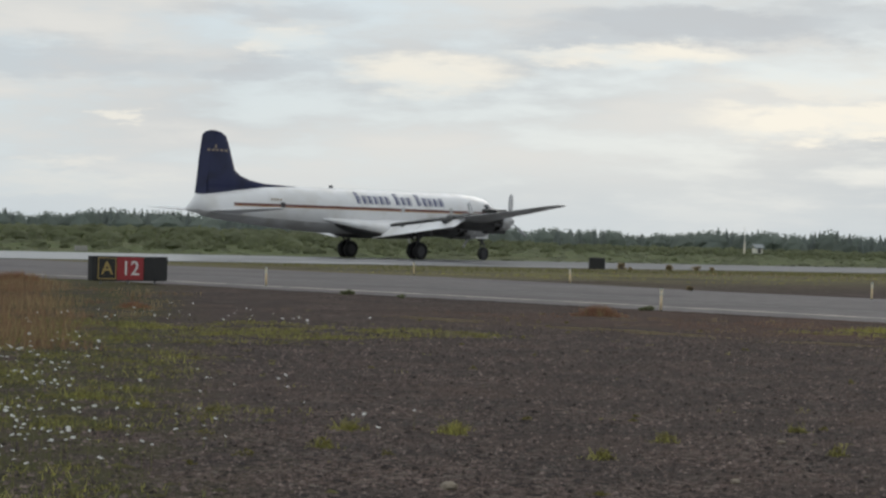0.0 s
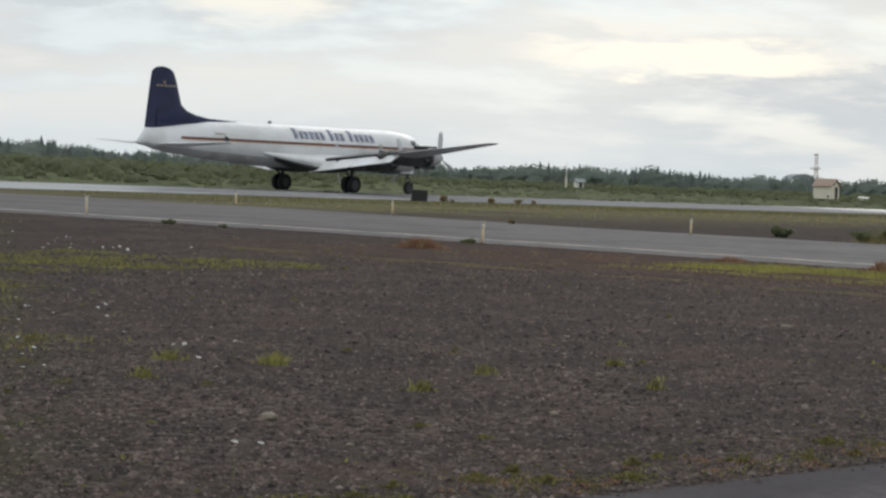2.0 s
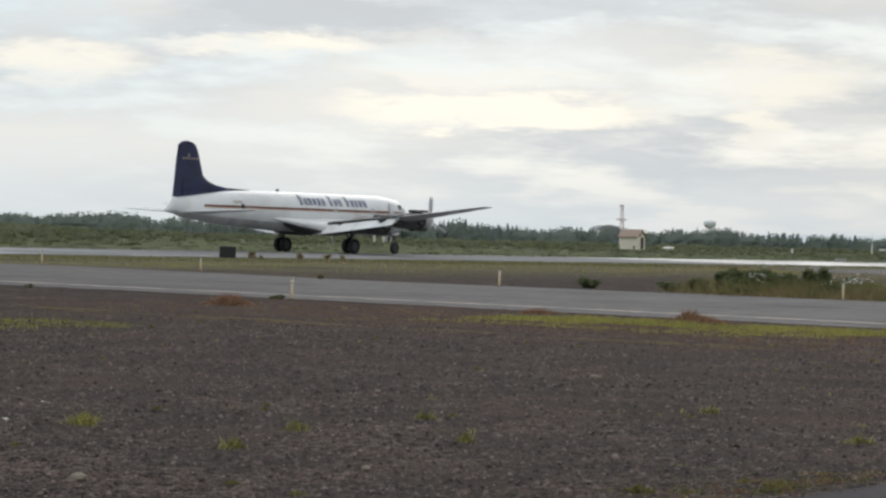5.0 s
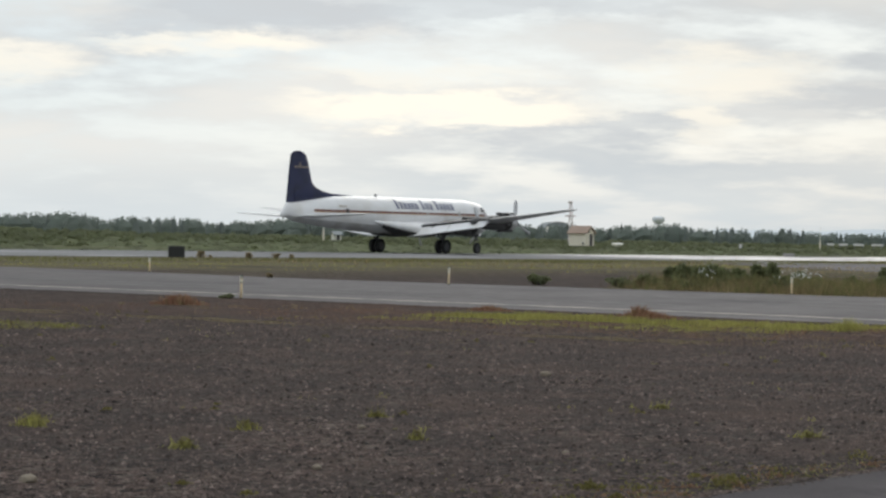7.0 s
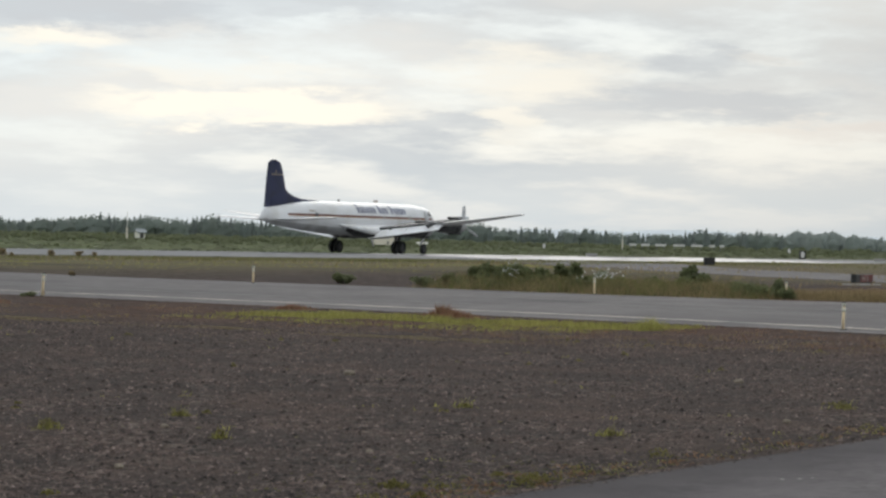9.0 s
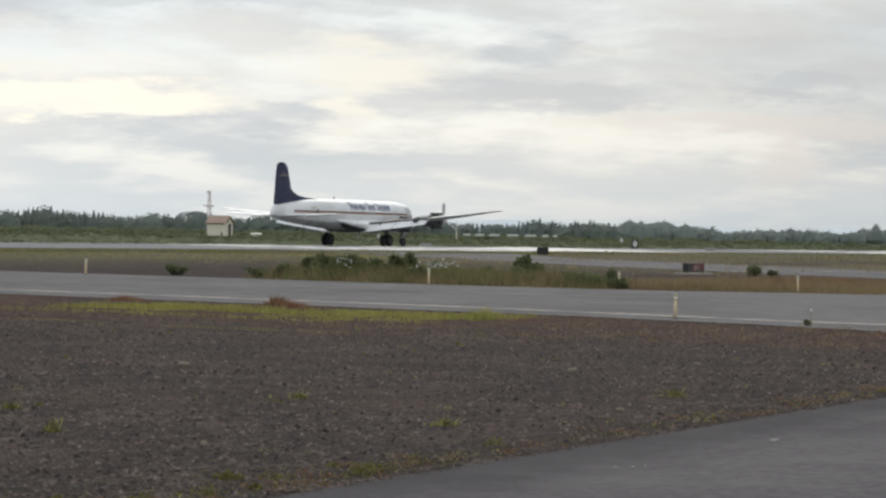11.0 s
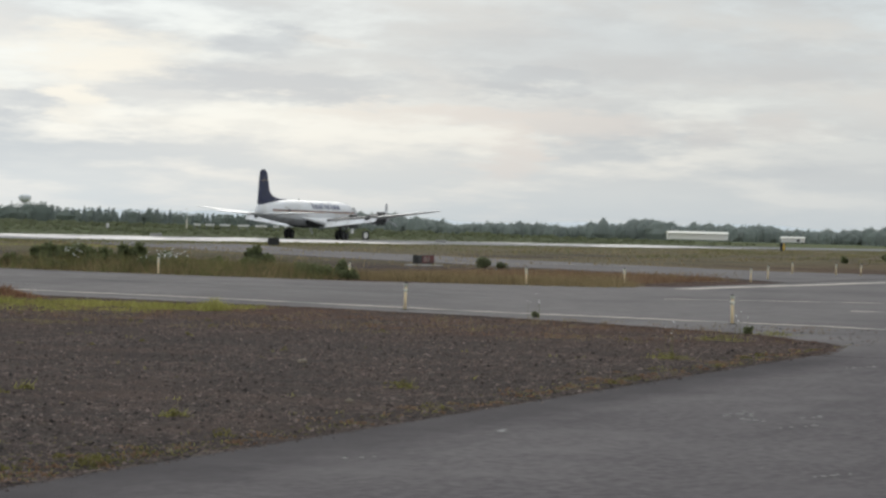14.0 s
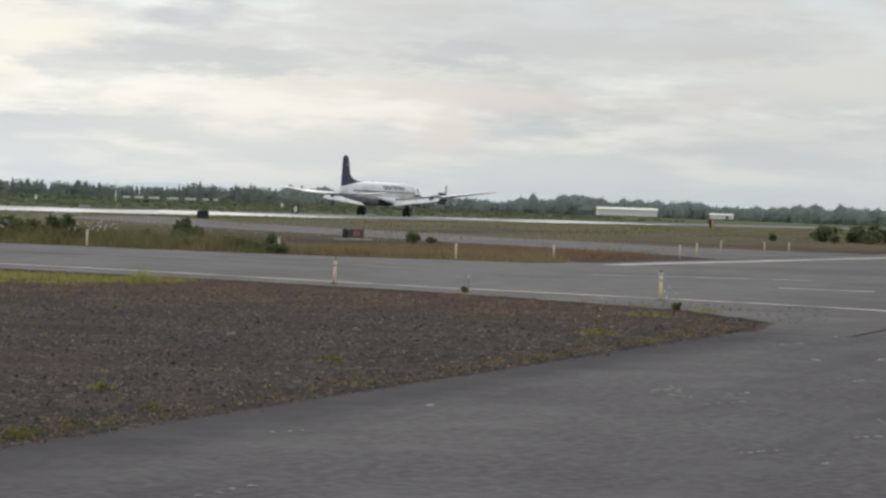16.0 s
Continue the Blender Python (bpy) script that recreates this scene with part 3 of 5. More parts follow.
    for side in (-1, 1):
        for i in range(5):
            bm = bmesh.new()
            x = -17.6 + 0.4 * i
            box(bm, x, x + 0.26, side * 0.2 - 0.01, side * 0.2 + 0.01, 7.36, 7.5)
            part("tail_marking", bm, M_MARK, f, "small pale gold marking")
        bm = bmesh.new()
        box(bm, -16.9, -16.75, side * 0.2 - 0.01, side * 0.2 + 0.01, 7.55, 7.8)
        part("tail_marking", bm, M_MARK, f, "small pale gold marking")
    # engines
    props = []
    for y, z, x0 in ((-3.76, 2.55, 5.9), (3.76, 2.55, 5.9), (-8.1, 3.0, 5.1), (8.1, 3.0, 5.1)):
        inner = abs(y) < 5
        secs = [(x0, 0.5), (x0 - 0.06, 0.62), (x0 - 0.3, 0.7), (x0 - 1.2, 0.74), (x0 - 1.25, 0.7), (x0 - 2.6, 0.7), (x0 - 4.5, 0.62), (x0 - 6.2, 0.42), (x0 - 7.6 if inner else x0 - 7.0, 0.06)]
        rings = [[(x, y + r * math.cos(2 * math.pi * i / 20), z - (0.12 if k > 4 else 0) + r * (1.1 if inner and k > 4 else 1) * math.sin(2 * math.pi * i / 20)) for i in range(20)] for k, (x, r) in enumerate(secs)]
        nac = lofted("nacelle", rings[4:], M_NACELLE, plane, "sooty engine nacelle")
        lofted("cowling", rings[:4], M_BELLY, nac, "pale engine cowling")
        bm = bmesh.new()
        bmesh.ops.create_cone(bm, cap_ends=True, segments=20, radius1=0.56, radius2=0.4, depth=0.2, matrix=Matrix.Translation((x0 - 0.0, y, z)) @ Matrix.Rotation(math.pi / 2, 4, "Y"))
        part("engine_front", bm, M_DARKMETAL, nac, "dark radial engine front")
        for i in range(12):
            a = 2 * math.pi * i / 12
            bm = bmesh.new()
            mm = Matrix.Translation((x0 - 1.38, y, z)) @ Matrix.Rotation(a, 4, "X") @ Matrix.Translation((0, 0, 0.79)) @ Matrix.Rotation(radians(14), 4, "Y")
            box(bm, -0.22, 0.22, -0.17, 0.17, -0.015, 0.015, m=mm)
            part("cowl_flap", bm, M_DARKMETAL, nac)
        bm = bmesh.new()
        box(bm, x0 - 2.4, x0 - 0.4, y - 0.28, y + 0.28, z - 0.95, z - 0.6, 0.1)
        part("oil_cooler_scoop", bm, M_DARKMETAL, nac, "dark oil cooler scoop")
        bm = bmesh.new()
        box(bm, x0 - 2.6, x0 - 0.2, y - 0.2, y + 0.2, z + 0.62, z + 0.86, 0.08)
        part("air_intake", bm, M_DARKMETAL, nac, "dark air intake scoop")
        for sy in (-1, 1):
            bm = bmesh.new()
            rod(bm, (x0 - 1.5, y + sy * 0.66, z - 0.25), (x0 - 2.3, y + sy * 0.82, z - 0.3), 0.11)
            part("exhaust_stack", bm, M_DARKMETAL, nac, "sooty exhaust stack")
        prop = new("propeller")
        prop.parent = plane
        bm = bmesh.new()
        bmesh.ops.create_uvsphere(bm, u_segments=14, v_segments=8, radius=0.27, matrix=Matrix.Diagonal((1.5, 1, 1, 1)))
        hub = part("propeller_hub", bm, M_STEEL, prop, "metal propeller hub", True)
        for b in range(3):
            rings = []
            for r, c, tw in ((0.2, 0.12, 60), (0.5, 0.24, 50), (1.0, 0.36, 38), (1.5, 0.36, 28), (1.85, 0.3, 23), (2.03, 0.16, 20)):
                rings.append([Matrix.Rotation(2 * math.pi * b / 3, 4, "X") @ (Matrix.Translation((0, 0, r)) @ Matrix.Rotation(radians(tw), 4, "Z") @ Vector((v * 0.05, u * c / 2, 0)))
                              for u, v in ((-1, 0), (0, 0.8), (1, 0), (0, -0.8))])
            lofted("propeller_blade", rings, M_BLADE, prop, "grey propeller blade")
        props.append((prop, (x0 + 0.3, y, z), {-8.1: 2, -3.76: -22, 3.76: 40, 8.1: 15}[y]))
    # landing gear
    wheels = []
    for y in (-3.76, 3.76):
        bm = bmesh.new()
        rod(bm, (0, y, 0.56), (0.15, y, 2.3), 0.16)
        rod(bm, (0, y - 0.52, 0.56), (0, y + 0.52, 0.56), 0.07)
        rod(bm, (0.05, y, 1.0), (-1.2, y, 2.2), 0.08)
        rod(bm, (0.08, y - 0.15, 1.5), (0.9, y - 0.2, 2.2), 0.045)
        part("main_gear_leg", bm, M_GEAR, plane, "dark main gear leg")
        for sy in (-1, 1):
            bm = bmesh.new()
            box(bm, -0.6, 1.0, y + sy * 0.62 - 0.02, y + sy * 0.62 + 0.02, 1.7, 2.1, 0.015)
            part("gear_door", bm, M_NACELLE, plane, "dark gear door")
        for sy in (-0.36, 0.36):
            wheels.append((make_wheel(plane, 0.64, 0.4), (0, y + sy, 0.64), 0.64))
    bm = bmesh.new()
    rod(bm, (11.1, 0.28, 0.44), (11.0, 0.2, 1.3), 0.05)
    rod(bm, (11.0, 0, 1.3), (10.9, 0, 2.3), 0.09)
    rod(bm, (11.1, -0.28, 0.44), (11.1, 0.28, 0.44), 0.05)
    rod(bm, (11.1, -0.28, 0.44), (11.0, -0.2, 1.3), 0.05)
    rod(bm, (11.0, -0.22, 1.3), (11.0, 0.22, 1.3), 0.06)
    rod(bm, (11.0, 0, 1.35), (9.9, 0, 2.15), 0.05)
    part("nose_gear_leg", bm, M_GEAR, plane, "dark nose gear leg")
    for sy in (-1, 1):
        bm = bmesh.new()
        box(bm, 9.8, 11.2, sy * 0.42 - 0.015, sy * 0.42 + 0.015, 1.68, 2.0, 0.01)
        part("gear_door", bm, M_WHITE, plane, "white nose gear door")
    wheels.append((make_wheel(plane, 0.52, 0.34), (11.1, 0, 0.52), 0.52))
    # aerials and a drain mast
    bm = bmesh.new()
    box(bm, -5.6, -5.25, -0.03, 0.03, 5.05, 5.32, 0.01)
    part("blade_aerial", bm, M_STEEL, plane, "small blade aerial")
    bm = bmesh.new()
    rod(bm, (-4.9, 0, 1.85), (-5.2, 0, 1.55), 0.04, 0.02)
    part("drain_mast", bm, M_WHITE, plane)
    return plane, props, wheels


def make_wheel(plane, r, w):
    wheel = new("wheel")
    wheel.parent = plane
    n = 28
    prof = [(0.62 * r, -w / 2 * 0.8), (0.85 * r, -w / 2), (0.97 * r, -w / 2 * 0.75), (r, -w / 4), (r, w / 4), (0.97 * r, w / 2 * 0.75), (0.85 * r, w / 2), (0.62 * r, w / 2 * 0.8)]
    vs = [(q * math.cos(2 * math.pi * i / n), y, q * math.sin(2 * math.pi * i / n)) for i in range(n) for q, y in prof]
    k = len(prof)
    fs = [(i * k + j, i * k + (j + 1) % k, ((i + 1) % n) * k + (j + 1) % k, ((i + 1) % n) * k + j) for i in range(n) for j in range(k)]
    mesh_object("tyre", vs, fs, M_TYRE, wheel, "black rubber tyre")
    bm = bmesh.new()
    bmesh.ops.create_cone(bm, cap_ends=True, segments=20, radius1=0.63 * r, radius2=0.63 * r, depth=w * 0.6, matrix=Matrix.Rotation(math.pi / 2, 4, "X"))
    for i in range(5):
        a = 2 * math.pi * i / 5
        for sy in (-1, 1):
            rod(bm, (0.38 * r * math.cos(a), sy * w * 0.28, 0.38 * r * math.sin(a)), (0.38 * r * math.cos(a), sy * w * 0.36, 0.38 * r * math.sin(a)), 0.1 * r, n=6)
    part("rim", bm, M_GEAR, wheel, "dark metal rim")
    return wheel


airliner, PROPS, WHEELS = build_airliner()


# ---- markings on the taxiways ----
def stripe(name, pts, width, lift=0.015, mat=None, label="faded white painted line"):
    """A painted line along points of the field."""
    vs, fs = [], []
    for i, (s, l) in enumerate(pts):
        a, b = pts[max(0, i - 1)], pts[min(len(pts) - 1, i + 1)]
        d = Vector((b[0] - a[0], b[1] - a[1])).normalized()
        for k in (-1, 1):
            p = (s - k * d.y * width / 2, l + k * d.x * width / 2)
            vs.append((p[0], p[1], ground_z(p[1]) + lift))
    for i in range(len(pts) - 1):
        fs.append((2 * i, 2 * i + 1, 2 * i + 3, 2 * i + 2))
    ob = mesh_object(name, vs, fs, mat or M_LINE)
    ob.matrix_world = FIELD
    return tagged(ob, label, kind="structure")


def along(a, b, n):
    return [(a[0] + (b[0] - a[0]) * i / n, a[1] + (b[1] - a[1]) * i / n) for i in range(n + 1)]


stripe("edge_line", along((-80.2, -45), (-79.8, -110), 26) + [(-80.4, -115), (-81.4, -119), (-82.1, -123), (-82.7, -126.5), (-83.7, -129.3), (-86, -132)], 0.5, 0.02)
stripe("edge_line", [(-50, -114.6), (-40, -114.9), (-30, -115.4), (-10, -116.0), (10, -117)], 0.8)
stripe("lane_line", [(-70, -124.6), (-69.8, -127)], 0.6)
stripe("lane_line", [(-64, -118.0), (-60, -123.5)], 0.4)
stripe("lane_line", along((-62.5, -60), (-62.0, -104), 12), 0.4, 0.015, M_SEAM)
for a, b in (((-72.5, -60), (-72, -92)), ((-75.0, -84), (-74.6, -104)), ((-67.0, -98), (-66.5, -113)), ((-70.4, -104), (-70.2, -115))):
    stripe("crack_seal_line", along(a, b, 9), 0.5, 0.019, M_SEAM, "pale worn seam in the asphalt")
stripe("edge_line", [(-12, -90), (-4, -92.5), (6, -97)], 0.4, 0.05)

# ---- edge markers ----
M_POST = material("weathered_white_post", (0.88, 0.7, 0.44), (0.8, 0.63, 0.4), 8, 0.6, patch=(0.66, 0.52, 0.34), patch_scale=6)
M_BAND = material("reflective_band", (0.75, 0.72, 0.6), (0.6, 0.6, 0.5), 10, 0.35)
M_CAP = material("black_cap", (0.03, 0.03, 0.035), (0.05, 0.05, 0.05), 10, 0.6)


def build_marker(h):
    post = empty("edge_marker", Matrix(), "slim cream taxiway edge marker post with reflective bands", "marker post", "edge markers along the taxiway")
    bm = bmesh.new()
    rod(bm, (0, 0, -0.05), (0, 0, h - 0.05), 0.036, 0.033, 10)
    part("post", bm, M_POST, post, "", True)
    for z in (h * 0.66, h * 0.84):
        bm = bmesh.new()
        rod(bm, (0, 0, z), (0, 0, z + 0.07), 0.047, 0.047, 10)
        part("band", bm, M_BAND, post, "pale reflective band", True)
    bm = bmesh.new()
    rod(bm, (0, 0, h - 0.05), (0, 0, h), 0.05, 0.03, 10)
    part("cap", bm, M_CAP, post, "dark cap", True)
    bm = bmesh.new()
    rod(bm, (0, 0, -0.05), (0, 0, 0.03), 0.12, 0.08, 10)
    part("base", bm, M_CAP, post, "dark rubber base", True)
    return post


first = None
for s, l in ((-83.0, -95.8), (-79.2, -76.2), (-82.0, -117.2), (-83.3, -124.9), (-52.4, -56.1), (-56.5, -69.2), (-60.8, -86.9), (-58.7, -99.2), (-54.8, -104.4), (-53.0, -110.1), (-46.9, -111.7),
             (-32.7, -112.8), (-22.2, -111.0), (-1.7, -107.4), (-2.0, -109.8), (0.5, -110.6)):
    m = at(s, l, ground_z(l)) @ pose(0, 0, 0, random.uniform(-2, 2), random.uniform(-2, 2), random.uniform(0, 90))
    if first is None:
        first = build_marker(0.62)
        first.matrix_world = m
    else:
        copy_thing(first, m)

# ---- signs ----
M_BLACK = material("black_sign_face", (0.012, 0.012, 0.013), (0.02, 0.02, 0.02), 6, 0.5)
M_SIGNRED = material("red_sign_face", (0.36, 0.035, 0.04), (0.3, 0.03, 0.035), 4, 0.5)
M_YELLOW = material("yellow_sign_paint", (0.72, 0.47, 0.04), (0.62, 0.4, 0.04), 5, 0.5)
M_DULLYELLOW = material("faded_yellow_sign_paint", (0.5, 0.36, 0.12), (0.42, 0.3, 0.1), 5, 0.5)
M_SIGNWHITE = material("white_sign_paint", (0.78, 0.76, 0.74), (0.7, 0.68, 0.66), 5, 0.5)
M_SIGNDARKRED = material("faded_red_sign_face", (0.2, 0.05, 0.045), (0.14, 0.04, 0.035), 3, 0.6, patch=(0.06, 0.03, 0.03), patch_scale=3)
M_CONCRETE = material("pale_concrete", (0.42, 0.4, 0.37), (0.33, 0.32, 0.3), 5, 0.9, bump=0.4)


def lettered(text, size, mat, parent, x, z, y, name="lettering", squeeze=1.0):
    cu = bpy.data.curves.new("lettering", "FONT")
    cu.body, cu.size, cu.align_x, cu.align_y, cu.extrude, cu.offset = text, size, "CENTER", "CENTER", 0.004, 0.004
    tmp = new("lettering_curve", cu)
    me = bpy.data.meshes.new_from_object(tmp.evaluated_get(bpy.context.evaluated_depsgraph_get()))
    bpy.data.objects.remove(tmp)
    me.materials.append(mat)
    ob = new(name, me)
    ob.parent = parent
    ob.matrix_basis = pose(x, y, z, 90, 0, 0) @ Matrix.Diagonal((squeeze, 1, 1, 1))
    return ob


def build_sign(name, m, w, z0, z1, panels, label):
    """A lit box sign on legs: panels are (x0, x1, material, label), its face looks along -y."""
    sign = empty(name, m, label, "airfield sign")
    bm = bmesh.new()
    box(bm, -w / 2, w / 2, -0.12, 0.12, z0, z1, 0.025)
    part("cabinet", bm, M_BLACK, sign, "black sign cabinet")
    for x0, x1, mat, lab in panels:
        bm = bmesh.new()
        box(bm, x0, x1, -0.132, -0.12, z0 + 0.03, z1 - 0.03, 0.004)
        part("panel", bm, mat, sign, lab)
    for x in (-w * 0.36, 0, w * 0.36):
        bm = bmesh.new()
        rod(bm, (x, 0, -0.05), (x, 0, z0 + 0.02), 0.035)
        part("leg", bm, M_STEEL, sign)
    bm = bmesh.new()
    box(bm, -w / 2 - 0.25, w / 2 + 0.25, -0.45, 0.45, -0.12, 0.05, 0.02)
    part("footing", bm, M_CONCRETE, sign, "pale concrete footing")
    return sign


sign = build_sign("holding_position_sign", at(-84.47, -75.7, ground_z(-75.7) - 0.06), 2.95, 0.16, 0.92,
                  [(-1.3, -0.56, M_BLACK, "black panel"), (-0.54, 0.5, M_SIGNRED, "red panel"), (0.52, 1.44, M_BLACK, "black panel")],
                  "black and red airfield sign reading A 12 on legs")
lettered("A", 0.56, M_DULLYELLOW, sign, -0.93, 0.53, -0.14, squeeze=1.2)
lettered("12", 0.62, M_SIGNWHITE, sign, -0.02, 0.53, -0.14, squeeze=1.15)
for x0, x1, z0, z1 in ((-1.28, -0.58, 0.845, 0.87), (-1.28, -0.58, 0.21, 0.235), (-1.28, -1.252, 0.235, 0.845), (-0.608, -0.58, 0.235, 0.845)):
    bm = bmesh.new()
    box(bm, x0, x1, -0.142, -0.134, z0, z1)
    part("border", bm, M_DULLYELLOW, sign, "yellow border")

far_sign = build_sign("holding_position_sign", at(-19.5, -93.4, ground_z(-93.4)), 2.3, 0.1, 0.52,
                      [(-0.55, 0.55, M_SIGNDARKRED, "faded red panel"), (-1.1, -0.6, M_BLACK, "black panel"), (0.6, 1.1, M_SIGNDARKRED, "faded red panel")],
                      "low black and faded red airfield sign beside grass")
for x in (-0.3, -0.05, 0.3):
    bm = bmesh.new()
    box(bm, x, x + 0.09, -0.142, -0.134, 0.2, 0.42)
    part("marking_bar", bm, M_CONCRETE, far_sign)


def build_marker_box(m, w, h, mat, label):
    b = empty("distance_marker", m, label, "airfield sign")
    bm = bmesh.new()
    box(bm, -w / 2, w / 2, -0.15, 0.15, 0.12, h, 0.03)
    part("cabinet", bm, M_BLACK, b, "dark square cabinet")
    for x in (-w * 0.3, w * 0.3):
        bm = bmesh.new()
        rod(bm, (x, 0, -0.05), (x, 0, 0.14), 0.03)
        part("leg", bm, M_STEEL, b)
    if mat:
        bm = bmesh.new()
        bmesh.ops.create_cone(bm, cap_ends=True, segments=20, radius1=w * 0.4, radius2=w * 0.4, depth=0.02, matrix=Matrix.Translation((0, -0.16, 0.12 + (h - 0.12) / 2)) @ Matrix.Rotation(math.pi / 2, 4, "X") @ Matrix.Diagonal((0.8, 1.25, 1, 1)))
        part("figure_panel", bm, mat, b, "pale round figure panel")
    return b


build_marker_box(at(-14.4, -34.1, ground_z(-34.1), -42), 1.0, 0.82, None, "dark square runway marker box beside the runway")
build_marker_box(at(54.5, -51.6, ground_z(-51.6), -25), 1.0, 0.72, None, "dark square runway marker box beside the runway")
build_marker_box(polar(21.9, 430, 0.3, 10), 1.1, 1.5, M_SIGNWHITE, "dark marker with a white figure beyond the runway")
build_marker_box(at(255.2, -46.9, ground_z(-46.9), -10), 1.3, 1.3, M_YELLOW, "dark marker with a yellow figure beside the runway")
for az, d, w in ((17.2, 330, 1.5), (23.6, 360, 1.6), (-8.1, 215, 1.1)):
    bm = bmesh.new()
    box(bm, -w / 2, w / 2, -0.3, 0.3, 0, 0.45, 0.05)
    ob = part("concrete_block", bm, M_CONCRETE, None)
    ob.matrix_world = polar(az, d, 0.4)
    tagged(ob, "low pale concrete block in grass", "block")
bm = bmesh.new()
box(bm, -0.9, 0.9, -0.4, 0.4, -0.05, 0.14, 0.03)
ob = part("concrete_slab", bm, M_CONCRETE, None)
ob.matrix_world = at(46, -43, ground_z(-43), 20)
tagged(ob, "flat pale concrete slab on gravel", "slab")

# ---- far buildings and masts ----
M_CREAM = material("cream_siding", (0.86, 0.79, 0.67), (0.8, 0.72, 0.61), 2, 0.8)
M_ROOF = material("brown_roof", (0.42, 0.31, 0.25), (0.34, 0.25, 0.2), 2, 0.85)
M_DARKDOOR = material("dark_door_paint", (0.06, 0.055, 0.055), (0.08, 0.07, 0.07), 3, 0.7)
# mast and water tank colours are raised to stand in for distance haze
M_MASTRED = material("haze_paled_mast_paint", (0.78, 0.68, 0.66), (0.7, 0.6, 0.59), 1, 0.7)
M_GREYWALL = material("grey_cladding", (0.34, 0.36, 0.37), (0.28, 0.3, 0.31), 0.5, 0.8)
M_TANK = material("pale_tank_paint", (0.8, 0.82, 0.84), (0.74, 0.76, 0.78), 0.3, 0.7)
M_SHED = material("pale_shed_cladding", (0.88, 0.85, 0.77), (0.82, 0.79, 0.72), 0.3, 0.8)


def gabled(name, m, w, d, h, ridge, wall, roof, label, doors=(), along_x=True):
    """A house with its walls, pitched roof and openings; the front looks along -y."""
    house = empty(name, m, label, "building")
    bm = bmesh.new()
    pts = [(-d / 2, 0), (d / 2, 0), (d / 2, h), (0, h + ridge), (-d / 2, h)] if along_x else [(-w / 2, 0), (w / 2, 0), (w / 2, h), (0, h + ridge), (-w / 2, h)]
    ends = [[bm.verts.new((e * w / 2, p, z) if along_x else (p, e * d / 2, z)) for p, z in pts] for e in (-1, 1)]
    bm.faces.new(ends[0])
    bm.faces.new(ends[1][::-1])
    for i in range(5):
        j = (i + 1) % 5
        bm.faces.new((ends[0][i], ends[0][j], ends[1][j], ends[1][i]))
    part("wall", bm, wall, house)
    for sgn in (-1, 1):
        bm = bmesh.new()
        span = (d if along_x else w) / 2
        slope = math.atan2(ridge, span)
        ln = math.hypot(ridge, span) + 0.35
        mm = Matrix.Translation((0, 0, h + ridge + 0.04)) @ (Matrix.Rotation(-slope * sgn, 4, "X") if along_x else Matrix.Rotation(slope * sgn, 4, "Y"))
        if along_x:
            box(bm, -w / 2 - 0.25, w / 2 + 0.25, min(0, sgn * ln), max(0, sgn * ln), -0.05, 0.08, m=mm)
        else:
            box(bm, min(0, sgn * ln), max(0, sgn * ln), -d / 2 - 0.25, d / 2 + 0.25, -0.05, 0.08, m=mm)
        part("roof", bm, roof, house)
    for face, a, b, z0, z1 in doors:
        bm = bmesh.new()
        if face == "x":
            box(bm, w / 2 - 0.02, w / 2 + 0.05, a, b, z0, z1)
        else:
            box(bm, a, b, -d / 2 - 0.05, -d / 2 + 0.02, z0, z1)
        part("door" if z0 < 0.2 else "vent", bm, M_DARKDOOR, house, "dark opening")
    return house


gabled("equipment_hut", polar(12.57, 356, 1.38, -28), 2.65, 2.4, 1.85, 0.85, M_CREAM, M_ROOF, "small cream hut with a brown pitched roof",
       [("x", -0.1, 0.7, 0.05, 1.65), ("x", -0.5, -0.2, 1.85, 2.2), ("y", 0.8, 1.0, 0.1, 0.5)])


def build_arched_hangar(m, w, d, h, base):
    """A barrel-roofed hangar: arched shell over low walls, pale end wall with a door."""
    house = empty("hangar", m, "barrel-roofed grey hangar rising among distant trees", "building")
    arch = [(w / 2 * math.cos(math.pi * i / 14), base + (h - base) * math.sin(math.pi * i / 14) ** 0.8) for i in range(15)]
    bm = bmesh.new()
    rows = [[bm.verts.new((x, y, z)) for x, z in [(w / 2, -1)] + arch + [(-w / 2, -1)]] for y in (-d / 2, d / 2)]
    for i in range(len(rows[0]) - 1):
        bm.faces.new((rows[0][i], rows[0][i + 1], rows[1][i + 1], rows[1][i]))
    part("roof", bm, M_GREYWALL, house, "curved grey roof", True)
    for y in (-d / 2 + 0.3, d / 2 - 0.3):
        bm = bmesh.new()
        bm.faces.new([bm.verts.new((x, y, z - 0.15)) for x, z in [(w / 2 - 0.1, -0.8)] + arch + [(-w / 2 + 0.1, -0.8)]])
        part("wall", bm, M_GREYWALL, house)
    bm = bmesh.new()
    box(bm, -w * 0.42, -w * 0.02, -d / 2 + 0.1, -d / 2 + 0.28, base * 0.2, base + (h - base) * 0.55)
    part("door", bm, M_SHED, house, "pale sliding door")
    return house


